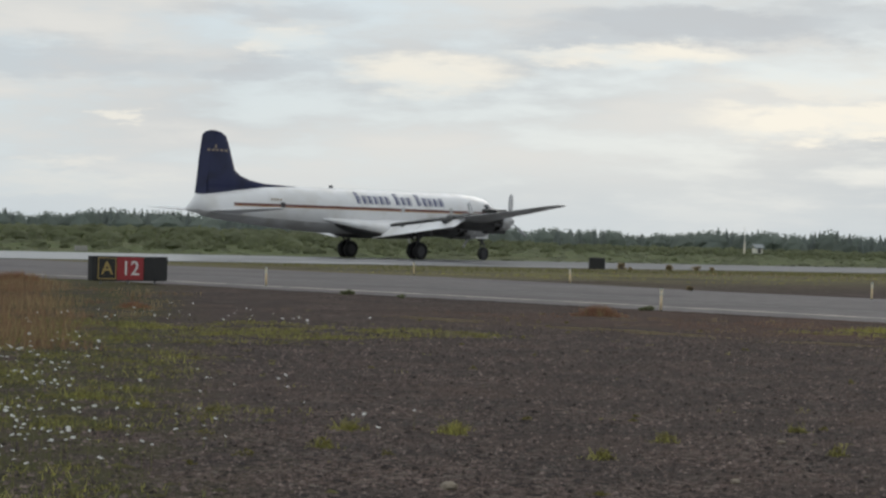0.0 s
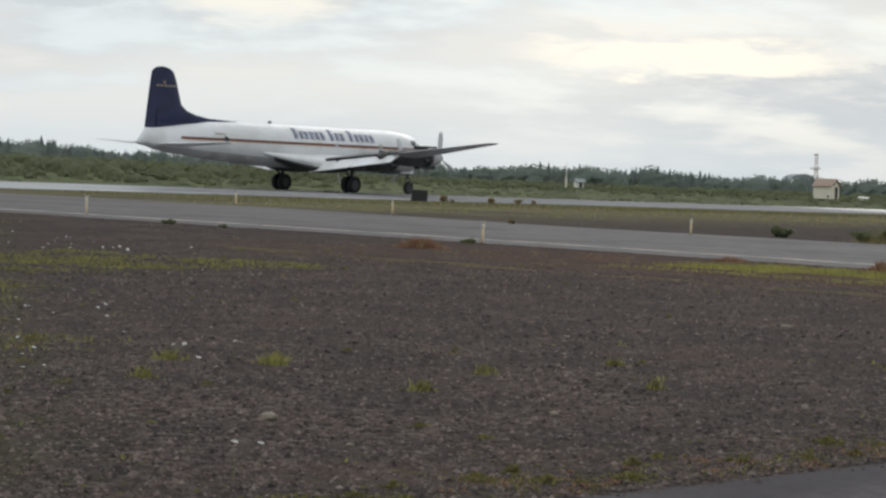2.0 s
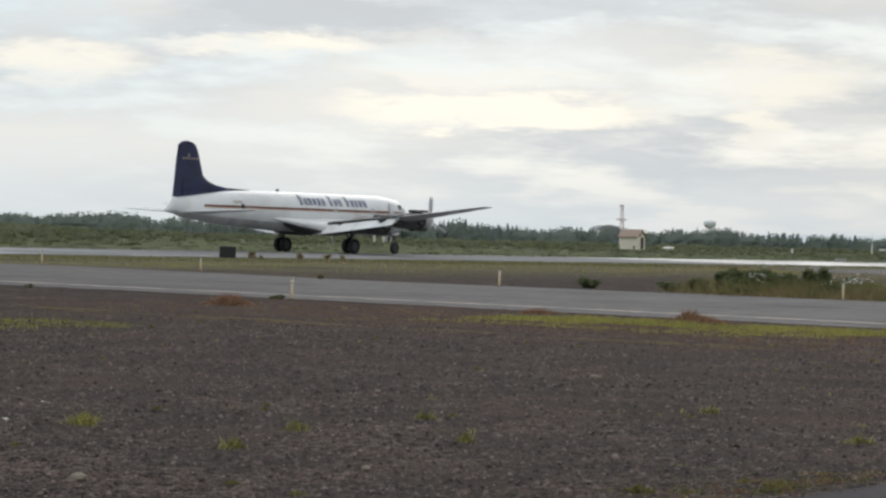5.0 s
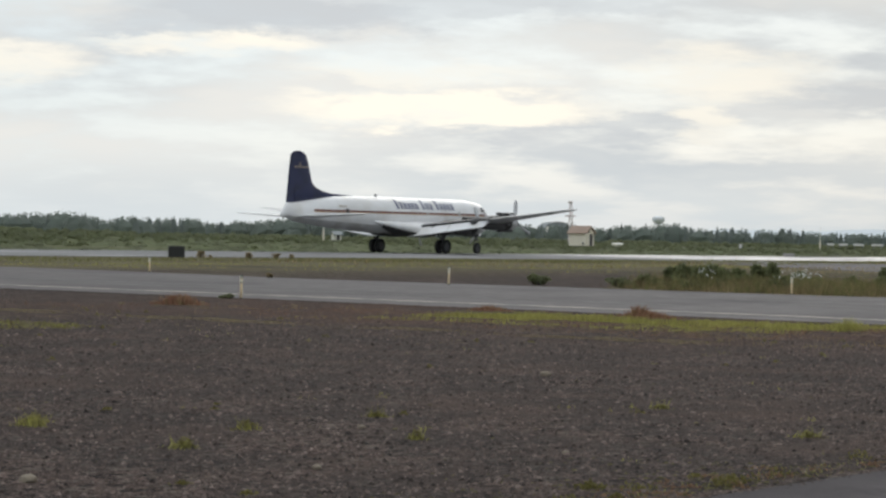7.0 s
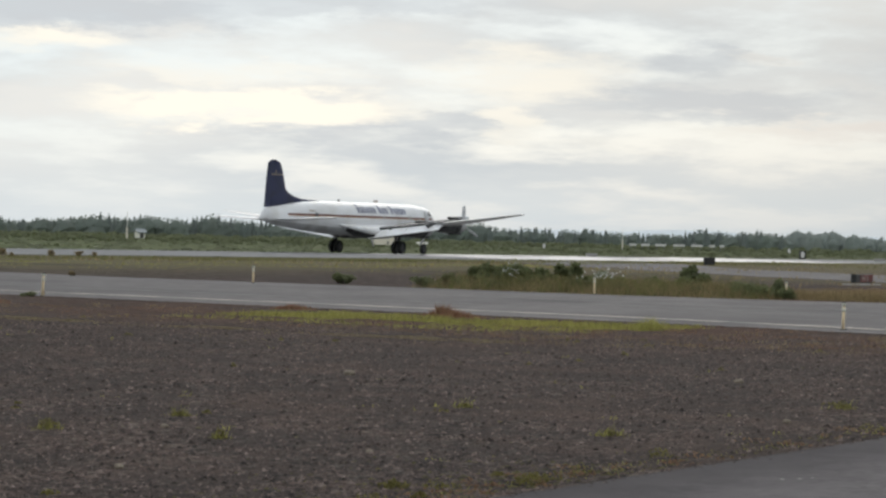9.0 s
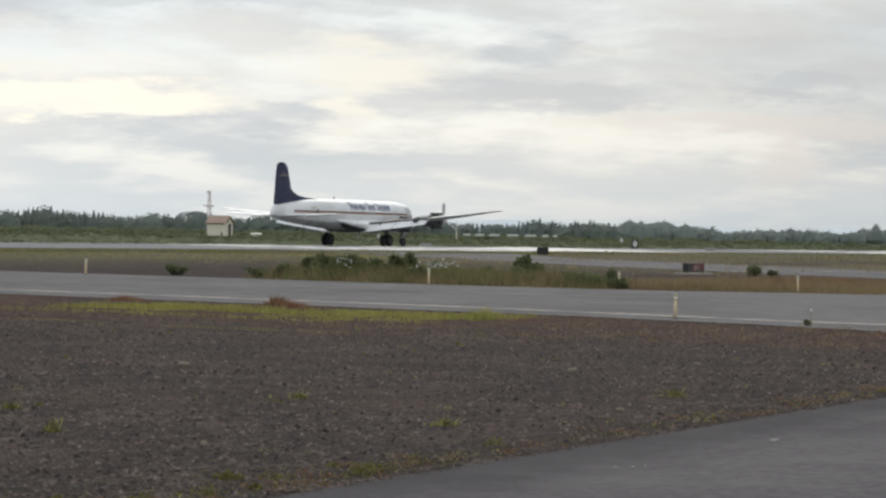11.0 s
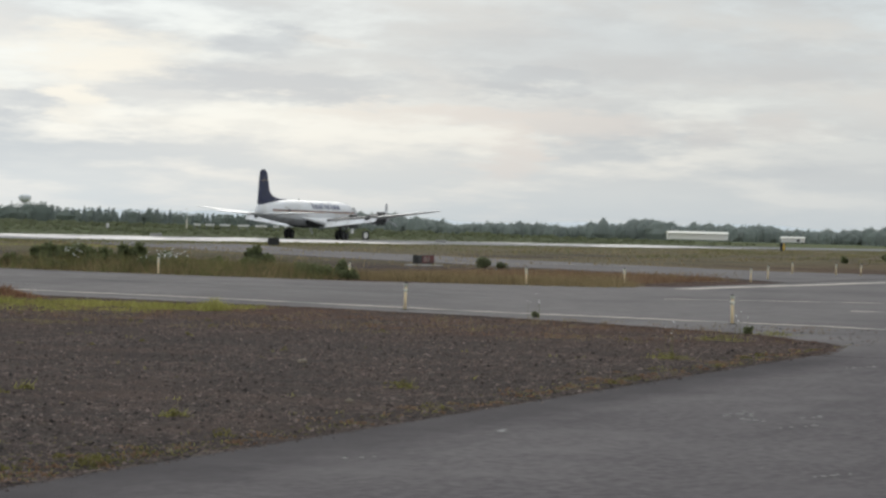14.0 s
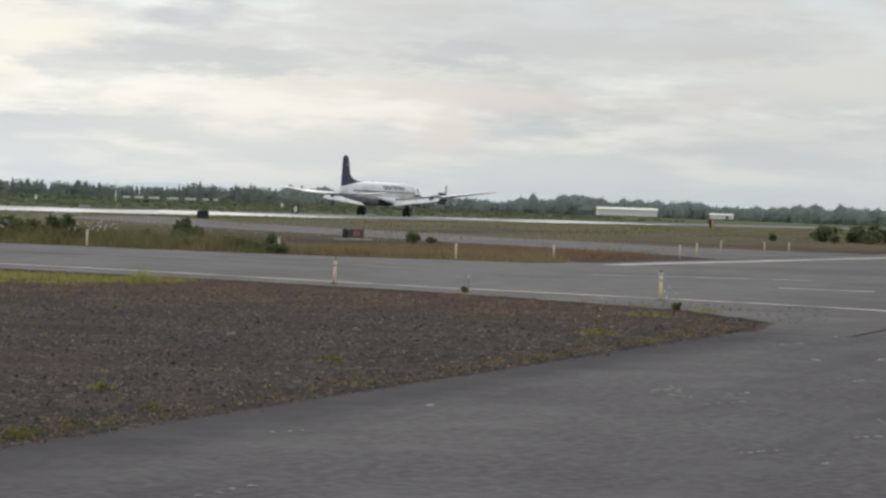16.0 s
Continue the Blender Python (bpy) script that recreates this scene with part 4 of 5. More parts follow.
build_arched_hangar(polar(11.95, 1000, 1.6, 12), 11.5, 16, 8.5, 4.0)
gabled("long_shed", polar(29.35, 650, 1.9, 4), 15.0, 9, 1.5, 0.5, M_SHED, M_SHED, "long low pale shed at the far trees")
gabled("shed", polar(31.48, 650, 1.85, -6), 5.6, 4, 1.0, 0.3, M_SHED, M_SHED, "small low pale shed at the far trees", [("y", 1.2, 1.9, 0.1, 0.8)])
gabled("shelter", polar(7.05, 420, 1.6, 25), 1.3, 1.2, 1.0, 0.4, M_SHED, M_GREYWALL, "tiny pale equipment shelter beside a mast", [("y", -0.2, 0.3, 0.05, 0.8)])
gabled("shelter", polar(13.38, 420, 1.35, 5), 1.25, 0.8, 0.32, 0.12, M_SHED, M_SHED, "tiny pale equipment box in the grass", [("y", 0.2, 0.4, 0.05, 0.2)])


def build_mast(m, h, w, label, platform=True):
    mast = empty("lattice_mast", m, label, "mast")
    for i in range(3):
        a = 2 * math.pi * i / 3
        bm = bmesh.new()
        rod(bm, (w * math.cos(a), w * math.sin(a), -0.2), (w * 0.5 * math.cos(a), w * 0.5 * math.sin(a), h), 0.1, 0.08, 6)
        part("leg", bm, M_MASTRED, mast)
        bm = bmesh.new()
        k = 9
        for j in range(k):
            b = a + 2 * math.pi / 3 * (1 if j % 2 else 1)
            r0, r1 = w * (1 - 0.5 * j / k), w * (1 - 0.5 * (j + 1) / k)
            rod(bm, (r0 * math.cos(a), r0 * math.sin(a), h * j / k), (r1 * math.cos(b), r1 * math.sin(b), h * (j + 1) / k), 0.06, None, 5)
            rod(bm, (r1 * math.cos(a), r1 * math.sin(a), h * (j + 1) / k), (r1 * math.cos(b), r1 * math.sin(b), h * (j + 1) / k), 0.04, None, 5)
        part("brace", bm, M_MASTRED, mast)
    if platform:
        bm = bmesh.new()
        bmesh.ops.create_cone(bm, cap_ends=True, segments=12, radius1=1.25, radius2=1.25, depth=0.3, matrix=Matrix.Translation((0, 0, h * 0.69)))
        part("platform", bm, M_MASTRED, mast, "round platform")
        bm = bmesh.new()
        box(bm, -0.5, 0.5, -0.4, 0.4, h, h + 0.5, 0.05)
        part("beacon", bm, M_MASTRED, mast, "beacon head")
    return mast


build_mast(polar(12.31, 600, 1.5), 9.6, 0.7, "tall red and white lattice mast with a platform, paint paled for haze")
for az, d, h in ((6.76, 420, 4.3), (17.885, 600, 4.9)):
    pole = empty("pole_mast", polar(az, d, 1.5), "thin pale pole rising from the grass", "mast")
    bm = bmesh.new()
    rod(bm, (0, 0, -0.3), (0, 0, h), 0.09, 0.04, 8)
    part("pole", bm, M_SHED, pole)
    bm = bmesh.new()
    box(bm, -0.16, 0.16, -0.16, 0.16, 0, h * 0.4, 0.02)
    part("base_section", bm, M_CREAM, pole, "cream base section")

tower = empty("water_tower", polar(14.29, 1500, 1.6), "pale rounded water tower on thin legs, far off", "water tower")
bm = bmesh.new()
bmesh.ops.create_uvsphere(bm, u_segments=24, v_segments=14, radius=3.7, matrix=Matrix.Translation((0, 0, 15.2)) @ Matrix.Diagonal((1, 1, 0.85, 1)))
for v in bm.verts:
    if v.co.z > 16.0:
        v.co.z = 16.0 + (v.co.z - 16.0) * 0.4
part("tank", bm, M_TANK, tower, "", True)
for i in range(6):
    a = 2 * math.pi * i / 6
    bm = bmesh.new()
    rod(bm, (3.0 * math.cos(a), 3.0 * math.sin(a), -1), (2.2 * math.cos(a), 2.2 * math.sin(a), 13.4), 0.2, 0.2, 8)
    part("leg", bm, M_TANK, tower)
bm = bmesh.new()
rod(bm, (0, 0, -1), (0, 0, 12.6), 0.6, 0.6, 10)
part("riser_pipe", bm, M_TANK, tower)

for az0, az1 in ((18.04, 18.2), (18.3, 18.5), (18.62, 18.86), (19.02, 19.28), (19.42, 19.68), (19.82, 19.96), (20.06, 20.16)):
    w = 450 * radians(az1 - az0)
    barrier = empty("light_bar", polar((az0 + az1) / 2, 450, 1.55), "low white bar on short posts in the grass", "light bar", "row of low white bars")
    bm = bmesh.new()
    box(bm, -w / 2, w / 2, -0.2, 0.2, 0.5, 0.86, 0.04)
    part("bar", bm, M_SIGNWHITE, barrier)
    for x in (-w * 0.35, w * 0.35):
        bm = bmesh.new()
        rod(bm, (x, 0, -0.1), (x, 0, 0.52), 0.06)
        part("post", bm, M_STEEL, barrier)
for az, d, h in ((16.126, 300, 0.48), (21.6, 330, 0.5)):
    mk = empty("white_marker", polar(az, d, 1.35), "small white upright marker in grass", "marker post")
    bm = bmesh.new()
    box(bm, -0.16, 0.16, -0.08, 0.08, 0.1, 0.1 + h, 0.03)
    part("panel", bm, M_SIGNWHITE, mk)
    bm = bmesh.new()
    rod(bm, (0, 0, -0.1), (0, 0, 0.14), 0.04)
    part("leg", bm, M_STEEL, mk)


# ---- growth ----
rnd = random.Random(7)


def leafage(name, c1, c2, scale=0.4, var=0.35):
    return material(name, c1, c2, scale, 0.9, per_piece=var, leafy=0.5)


# spruce and alder colours are lightened to stand in for distance haze
M_SPRUCE = leafage("haze_paled_spruce_needles", (0.22, 0.255, 0.24), (0.265, 0.295, 0.275), 0.05, 0.12)
M_ALDER = leafage("haze_paled_alder_leaves", (0.22, 0.26, 0.23), (0.265, 0.3, 0.26), 0.05, 0.12)
M_SHRUB = leafage("willow_scrub_leaves", (0.155, 0.175, 0.09), (0.21, 0.225, 0.125), 0.08, 0.16)
M_BUSH = leafage("dark_bush_leaves", (0.135, 0.155, 0.07), (0.2, 0.215, 0.11), 1.0)
M_GRASS = leafage("yellow_green_grass", (0.29, 0.29, 0.075), (0.4, 0.37, 0.12), 0.5, 0.35)
M_DRYGRASS = leafage("dry_brown_grass", (0.25, 0.19, 0.1), (0.36, 0.28, 0.155), 0.5, 0.4)
M_RUST = leafage("rust_red_weed", (0.245, 0.12, 0.078), (0.3, 0.17, 0.105), 0.5, 0.35)
M_REDGRASS = leafage("reddish_sorrel", (0.225, 0.13, 0.083), (0.285, 0.19, 0.115), 0.5, 0.35)
M_GREENGRASS = leafage("green_weeds", (0.15, 0.16, 0.06), (0.23, 0.22, 0.09), 0.5, 0.35)
M_PETAL = leafage("white_petals", (0.88, 0.88, 0.86), (0.82, 0.82, 0.79), 3, 0.05)
M_STRAW = leafage("pale_straw", (0.3, 0.25, 0.14), (0.24, 0.2, 0.12), 3, 0.3)
M_BARK = material("grey_bark", (0.07, 0.06, 0.05), (0.1, 0.09, 0.08), 3, 0.9)
M_STONE = material("mixed_gravel_stones", (0.045, 0.0325, 0.029), (0.2, 0.155, 0.135), 8, 0.95, per_piece=0.85)


class Heap:
    """Gathers many small pieces into one mesh."""

    def __init__(self):
        self.v, self.f = [], []

    def tri(self, a, b, c):
        i = len(self.v)
        self.v += [a, b, c]
        self.f.append((i, i + 1, i + 2))

    def clump(self, x, y, z, r, flat=1.0):
        """A ragged leaf clump of five points."""
        n = 5
        i = len(self.v)
        ax = Vector((rnd.gauss(0, 1), rnd.gauss(0, 1), rnd.gauss(0, 0.6))).normalized()
        u = ax.orthogonal().normalized()
        w = ax.cross(u)
        for k in range(n):
            a = 2 * math.pi * k / n + rnd.uniform(-0.4, 0.4)
            q = r * rnd.uniform(0.5, 1.15)
            p = u * (q * math.cos(a)) + w * (q * math.sin(a))
            self.v.append((x + p.x, y + p.y, z + p.z * flat))
        self.f.append(tuple(range(i, i + n)))

    def blade(self, x, y, z, h, w, lean):
        a, b = rnd.uniform(0, 6.283), rnd.uniform(0, 6.283)
        dx, dy = w / 2 * math.cos(a), w / 2 * math.sin(a)
        k = rnd.uniform(0.2, 1.0) * lean * h
        self.tri((x - dx, y - dy, z), (x + dx, y + dy, z), (x + k * math.cos(b), y + k * math.sin(b), z + h))

    def body(self, x, y, z, h, radii, wobble=0.25):
        """A solid uneven core: rings of seven points up to a tip."""
        n = 7
        i = len(self.v)
        turn = rnd.uniform(0, 6.283)
        for k, (q, r) in enumerate(radii):
            for j in range(n):
                a = turn + 2 * math.pi * j / n
                rr = r * rnd.uniform(1 - wobble, 1 + wobble)
                self.v.append((x + rr * math.cos(a), y + rr * math.sin(a), z + h * (q + rnd.uniform(-0.03, 0.03))))
        self.v.append((x, y, z + h))
        top = len(self.v) - 1
        m = len(radii)
        for k in range(m - 1):
            for j in range(n):
                u = (j + 1) % n
                self.f.append((i + k * n + j, i + k * n + u, i + (k + 1) * n + u, i + (k + 1) * n + j))
        for j in range(n):
            self.f.append((i + (m - 1) * n + j, i + (m - 1) * n + (j + 1) % n, top))

    def pad(self, x, y, z, r, rise=0.22):
        """A low ragged cushion of moss."""
        i = len(self.v)
        n = 7
        self.v.append((x, y, z + r * rise))
        for k in range(n):
            a = 2 * math.pi * k / n + rnd.uniform(-0.3, 0.3)
            q = r * rnd.uniform(0.55, 1.2)
            self.v.append((x + q * math.cos(a), y + q * math.sin(a), z - 0.004))
        self.f += [(i, i + 1 + k, i + 1 + (k + 1) % n) for k in range(n)]

    def rock(self, x, y, z, r):
        i = len(self.v)
        pts = [(1, 0, 0), (-0.5, 0.87, 0), (-0.5, -0.87, 0), (0, 0, 0.8)]
        t, q = rnd.uniform(0, 6.283), rnd.uniform(0.6, 1.4)
        c, s = math.cos(t), math.sin(t)
        for px, py, pz in pts:
            j = rnd.uniform(0.7, 1.2)
            px, py = px * q, py / q
            self.v.append((x + r * j * (c * px - s * py), y + r * j * (s * px + c * py), z - 0.15 * r + r * j * pz))
        self.f += [(i, i + 1, i + 3), (i + 1, i + 2, i + 3), (i + 2, i, i + 3)]

    def make(self, name, mat, m=None, parent=None):
        ob = mesh_object(name, self.v, self.f, mat, parent, smooth=False)
        if m is not None:
            ob.matrix_world = m
        return ob


def world_xy(az, d):
    a = radians(az)
    return d * math.sin(a), d * math.cos(a)


def land_z(x, y):
    return ground_z(field_of(x, y)[1])


def tree_top(az):
    """Height angle of the far skyline in degrees, uneven along the way."""
    return 0.425 + 0.05 * math.sin(az * 0.9 + 1) + 0.035 * math.sin(az * 2.3) + 0.03 * math.sin(az * 5.1 + 2) + (0.04 if az < 13 else -0.02) + 0.13 * max(0.0, min(1.0, (-1 - az) / 4)) - (0.05 if 23 < az < 27 else 0)


spruces, alders, hazy = Heap(), Heap(), Heap()
az = -15.0
while az < 44:
    for row in range(2):
        d = 900 + row * 60 + rnd.uniform(-25, 25)
        x, y = world_xy(az + rnd.uniform(-0.05, 0.05), d)
        top = 1.7 + d * math.radians(tree_top(az)) * (1.0 - 0.06 * row) * rnd.uniform(0.86, 1.08)
        h = top - 1.5
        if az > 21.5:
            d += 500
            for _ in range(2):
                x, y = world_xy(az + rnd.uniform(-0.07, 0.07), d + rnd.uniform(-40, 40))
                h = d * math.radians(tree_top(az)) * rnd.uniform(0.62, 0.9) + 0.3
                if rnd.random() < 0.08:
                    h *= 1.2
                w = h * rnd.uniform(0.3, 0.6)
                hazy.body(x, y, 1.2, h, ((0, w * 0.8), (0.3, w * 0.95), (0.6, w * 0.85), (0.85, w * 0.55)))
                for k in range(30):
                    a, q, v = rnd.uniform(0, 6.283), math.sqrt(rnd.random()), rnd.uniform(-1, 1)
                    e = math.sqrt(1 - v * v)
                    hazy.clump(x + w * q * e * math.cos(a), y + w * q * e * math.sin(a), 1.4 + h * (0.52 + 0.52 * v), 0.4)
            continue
        if rnd.random() < (0.62 if az > 9 else 0.4):
            spruces.body(x, y, 1.2, h * 1.02, ((0, h * 0.2), (0.25, h * 0.2), (0.5, h * 0.13), (0.75, h * 0.07)))
            for k in range(34):
                q = rnd.random() ** 0.8
                rr = (1 - q) * h * 0.26 + 0.15
                a = rnd.uniform(0, 6.283)
                spruces.clump(x + rr * math.cos(a), y + rr * math.sin(a), 1.4 + h * q, 0.16 + 0.26 * (1 - q), 1.3)
        else:
            w = h * rnd.uniform(0.45, 0.8)
            alders.body(x, y, 1.2, h * 0.88, ((0, w * 0.75), (0.3, w * 0.85), (0.6, w * 0.75), (0.85, w * 0.42)))
            for k in range(80):
                a, q, v = rnd.uniform(0, 6.283), math.sqrt(rnd.random()), rnd.uniform(-1, 1)
                e = math.sqrt(1 - v * v)
                alders.clump(x + w * q * e * math.cos(a), y + w * q * e * math.sin(a), 1.4 + h * (0.46 + 0.48 * v), 0.42)
    az += rnd.uniform(0.07, 0.14)
# distance haze is put into this leaf colour, paler than the nearer trees
tagged(hazy.make("haze_paled_far_woods", leafage("haze_paled_far_leaves", (0.31, 0.35, 0.325), (0.35, 0.385, 0.355), 0.05, 0.08)), "woods along the far skyline, leaf colour paled for haze", "trees", kind="stuff")
tagged(spruces.make("far_spruce_woods", M_SPRUCE), "spruces along the far skyline, needles paled for haze", "trees", kind="stuff")
tagged(alders.make("far_alder_woods", M_ALDER), "rounded trees along the far skyline, leaves paled for haze", "trees", kind="stuff")

scrub = Heap()
for k in range(6500):
    az = rnd.uniform(-14, 42)
    left = max(0.0, min(1.0, (3 - az) / 6))
    d = rnd.choice((rnd.uniform(230, 520), rnd.uniform(420, 800), rnd.uniform(600, 880)))
    x, y = world_xy(az, d)
    s, l = field_of(x, y)
    if l < 48 or math.sin(s * 0.031) + math.sin(l * 0.05 + s * 0.013) < -0.5:
        continue
    h = rnd.uniform(0.4, 1.4) * (1 + 1.0 * left) * (1 + (d - 300) / 900) * min(1, 0.3 + l / 260)
    w = h * rnd.uniform(0.7, 1.4)
    z = ground_z(l)
    scrub.body(x, y, z - 0.1, h * 0.85, ((0, w * 0.85), (0.45, w * 0.75), (0.8, w * 0.4)), 0.35)
    for j in range(12):
        a, q = rnd.uniform(0, 6.283), math.sqrt(rnd.random())
        scrub.clump(x + w * q * math.cos(a), y + w * q * math.sin(a), z + h * rnd.uniform(0.1, 0.9) * (1 - 0.5 * q), 0.11 * h + 0.12)
for k in range(9000):
    s, l = rnd.uniform(-160, 620), 28 + 230 * rnd.random() ** 1.3
    z, h = ground_z(l), rnd.uniform(0.12, 0.42)
    scrub.body(*(FIELD @ Vector((s, l, z - 0.05))), h, ((0, h * rnd.uniform(1.5, 4)), (0.6, h * 1.4)), 0.4)
tagged(scrub.make("willow_scrub", M_SHRUB), "green willow scrub over the far tundra", "scrub", kind="stuff")


def build_bush(s, l, w, h, n, mat, label, name="bush"):
    """A shrub: stems that fork and a loose crown of leaf clumps."""
    z = ground_z(l)
    w *= 0.75
    b = empty(name, at(s, l, z), label, "bush")
    bm = bmesh.new()
    for k in range(6):
        a, q = rnd.uniform(0, 6.283), rnd.uniform(0.2, 0.7) * w / 2
        rod(bm, (0.08 * math.cos(a), 0.08 * math.sin(a), -0.05), (q * math.cos(a), q * math.sin(a), h * 0.7), 0.02, 0.008, 5)
    part("stem", bm, M_BARK, b)
    hp = Heap()
    lobes = [(rnd.uniform(-0.35, 0.35) * w, rnd.uniform(-0.3, 0.3) * w, rnd.uniform(0.14, 0.76) * h, rnd.uniform(0.12, 0.29)) for _ in range(12)]
    for k in range(n):
        lx, ly, lz, lr = rnd.choice(lobes)
        p = Vector((rnd.gauss(0, 1), rnd.gauss(0, 1), rnd.gauss(0, 1))).normalized() * rnd.uniform(0.5, 1.05)
        hp.clump(lx + p.x * lr * w, ly + p.y * lr * w, max(0.02, lz + p.z * lr * h), rnd.uniform(0.03, 0.07) * min(2.6, 0.5 + 1.2 * h))
    hp.make("crown", mat, None, b)
    return b


for s, l, w, h in ((-56.5, -87.7, 0.7, 0.42), (-53.5, -89.3, 0.5, 0.25), (-53.5, -90.6, 0.6, 0.3), (-55.6, -93.0, 1.6, 0.85), (-55.2, -94.2, 1.9, 0.86), (-54.6, -94.7, 1.6, 0.8), (-54.4, -96.0, 1.3, 1.02), (-54.0, -97.0, 1.4, 0.7),
                   (-54.5, -98.0, 1.4, 0.55), (-52.9, -99.9, 1.3, 1.08), (-52.8, -100.4, 1.0, 0.8), (-53.0, -101.6, 1.3, 0.5), (-52.8, -103.3, 1.3, 0.45), (71.8, -94.9, 0.9, 0.6)):
    build_bush(s, l, w, h, int(1500 * w), M_BUSH, "small dark green roadside bush with ragged leaves")
for s, l, w, h, n in ((-21.5, -97.2, 1.1, 0.6, 700), (-20.9, -97.9, 0.9, 0.36, 400), (-56.5, -88.0, 0.9, 0.34, 500)):
    build_bush(s, l, w, h, n, M_SHRUB, "loose olive-green bush with thin ragged leaves")
for s, l, w, h in ((-0.9, -24.6, 0.9, 0.5), (-5.5, -29.3, 0.5, 0.26), (1.1, -27.2, 0.7, 0.5), (2.3, -28.6, 0.75, 0.42), (4.7, -28.1, 0.5, 0.32), (-59.8, -78.1, 0.4, 0.2)):
    build_bush(s, l, w, h, 260, M_DRYGRASS, "low brownish weed at the pavement edge", "weed_clump")
for k in range(7):
    build_bush(77 + 4 * k + rnd.uniform(-1, 1), -98.5 - 1.3 * k + rnd.uniform(-1.5, 1.5), rnd.uniform(3, 4.5), rnd.uniform(1.3, 1.9), 1500, M_SHRUB, "broad green willow bush beside the taxiway")
for k in range(9):
    build_bush(70 + 4 * k + rnd.uniform(-2, 2), -101 - 1.2 * k + rnd.uniform(-1, 1), rnd.uniform(1.5, 2.5), rnd.uniform(0.5, 0.9), 700, M_SHRUB, "low green willow bush beside the taxiway")


for k in range(26):
    l = -91.5 - 0.52 * k
    build_bush(-56.2 + 0.07 * k + rnd.uniform(-0.7, 0.9), l, rnd.uniform(0.7, 1.5), rnd.uniform(0.35, 0.72), 480, M_BUSH if k % 3 else M_SHRUB, "low olive-green weed clump along the taxiway", "weed_clump")


def grass_patch(name, spots, mat, label, width=0.02, lean=0.6):
    """Blades about the spots: along, across, half sizes, count, least and greatest height."""
    hp = Heap()
    for s, l, ds, dl, n, h0, h1 in spots:
        for k in range(n):
            a, b = rnd.gauss(0, 0.5), rnd.gauss(0, 0.5)
            ss, ll = s + ds * a, l + dl * b
            f = max(0.25, 1 - 0.45 * (a * a + b * b))
            hp.blade(ss, ll, ground_z(ll) - 0.01, rnd.uniform(h0, h1) * f, width * rnd.uniform(0.6, 1.4), lean)
    return tagged(hp.make(name, mat, FIELD), label, "grass", kind="stuff")


verge = []
for k in range(46):
    l = -92 - 0.45 * k
    verge.append((-55.2 + 0.2 * max(0, k - 18) + rnd.uniform(-0.6, 0.6), l, 2.4, 0.9, 620, 0.16, 0.72 if k < 24 else 0.5))
grass_patch("verge_grass", verge, M_DRYGRASS, "tall dry brown grass along the taxiway edge", 0.022, 0.9)
grass_patch("verge_grass_green", [(s + rnd.uniform(-1, 1), l, ds, dl, 380, h0, h1 * 1.2) for s, l, ds, dl, n, h0, h1 in verge[:27]], M_GREENGRASS, "green grass among the dry verge", 0.024, 0.9)
red = []
for k in range(60):
    red.append((-50 + rnd.uniform(0, 26), -109.5 + rnd.uniform(0, 8), 3, 2, 130, 0.12, 0.36))
for k in range(14):
    red.append((-46 + 1.2 * k, -110.6, 2, 0.7, 120, 0.12, 0.3))
grass_patch("sorrel_meadow", red, M_REDGRASS, "reddish brown sorrel and grass between the taxiways", 0.024, 0.9)
grass_patch("sorrel_meadow_dry", [(s + rnd.uniform(-3, 3), l + rnd.uniform(0, 3), 4, 2, 60, 0.1, 0.3) for s, l, *_ in red], M_DRYGRASS, "dry grass among reddish sorrel", 0.03)
lime = []
for k in range(40):
    q = 0.12 + 0.88 * k / 39
    s, l = -88.2 + 1.9 * q + rnd.uniform(-0.4, 0.4), -104.6 - 10.4 * q
    lime.append((s, l, 1.5 if q < 0.35 or q > 0.55 else 0.8, 0.5, 120 if rnd.random() < 0.7 else 40, 0.05, 0.17))
for k in range(70):
    q = rnd.choice((rnd.uniform(0.1, 0.35), rnd.uniform(0.1, 1), rnd.uniform(0.65, 1)))
    lime.append((rnd.uniform(-90, -83.5) if q > 0.35 else rnd.uniform(-88.5, -84.5), -104.6 - 10.2 * q, 0.9, 0.5, 90, 0.03, 0.1))
lime.append((-86.9, -114.9, 0.7, 0.25, 260, 0.15, 0.34))
for k in range(16):
    lime.append((-90.8 + rnd.uniform(-0.3, 0.3), -106 - 0.5 * k, 0.7, 0.4, 40, 0.04, 0.1))
grass_patch("lime_grass_strip", lime, M_GRASS, "bright yellow-green grass strip at the gravel's edge", 0.025)
grass_patch("runway_verge", [(-42 + rnd.uniform(0, 150), -31 - abs(rnd.gauss(0, 7)), 9, 2.5, 110, 0.06, 0.22) for _ in range(150)], M_GREENGRASS, "sparse green grass between runway and taxiway", 0.06)
grass_patch("runway_verge_yellow", [(-48 + rnd.uniform(0, 70), -50 - abs(rnd.gauss(0, 9)), 7, 1.2, 60, 0.05, 0.14) for _ in range(50)], M_GRASS, "yellowish grass patches on the gravel", 0.05)

grass_patch("far_verge", [(rnd.uniform(60, 420), -26 - 70 * rnd.random() ** 1.2, 14, 3, 70, 0.08, 0.3) for _ in range(150)], M_GREENGRASS, "sparse green grass far along the runway", 0.09)
grass_patch("far_verge_dry", [(rnd.uniform(-20, 300), -40 - 66 * rnd.random(), 12, 3, 60, 0.08, 0.25) for _ in range(130)], M_DRYGRASS, "sparse dry grass far along the runway", 0.08)

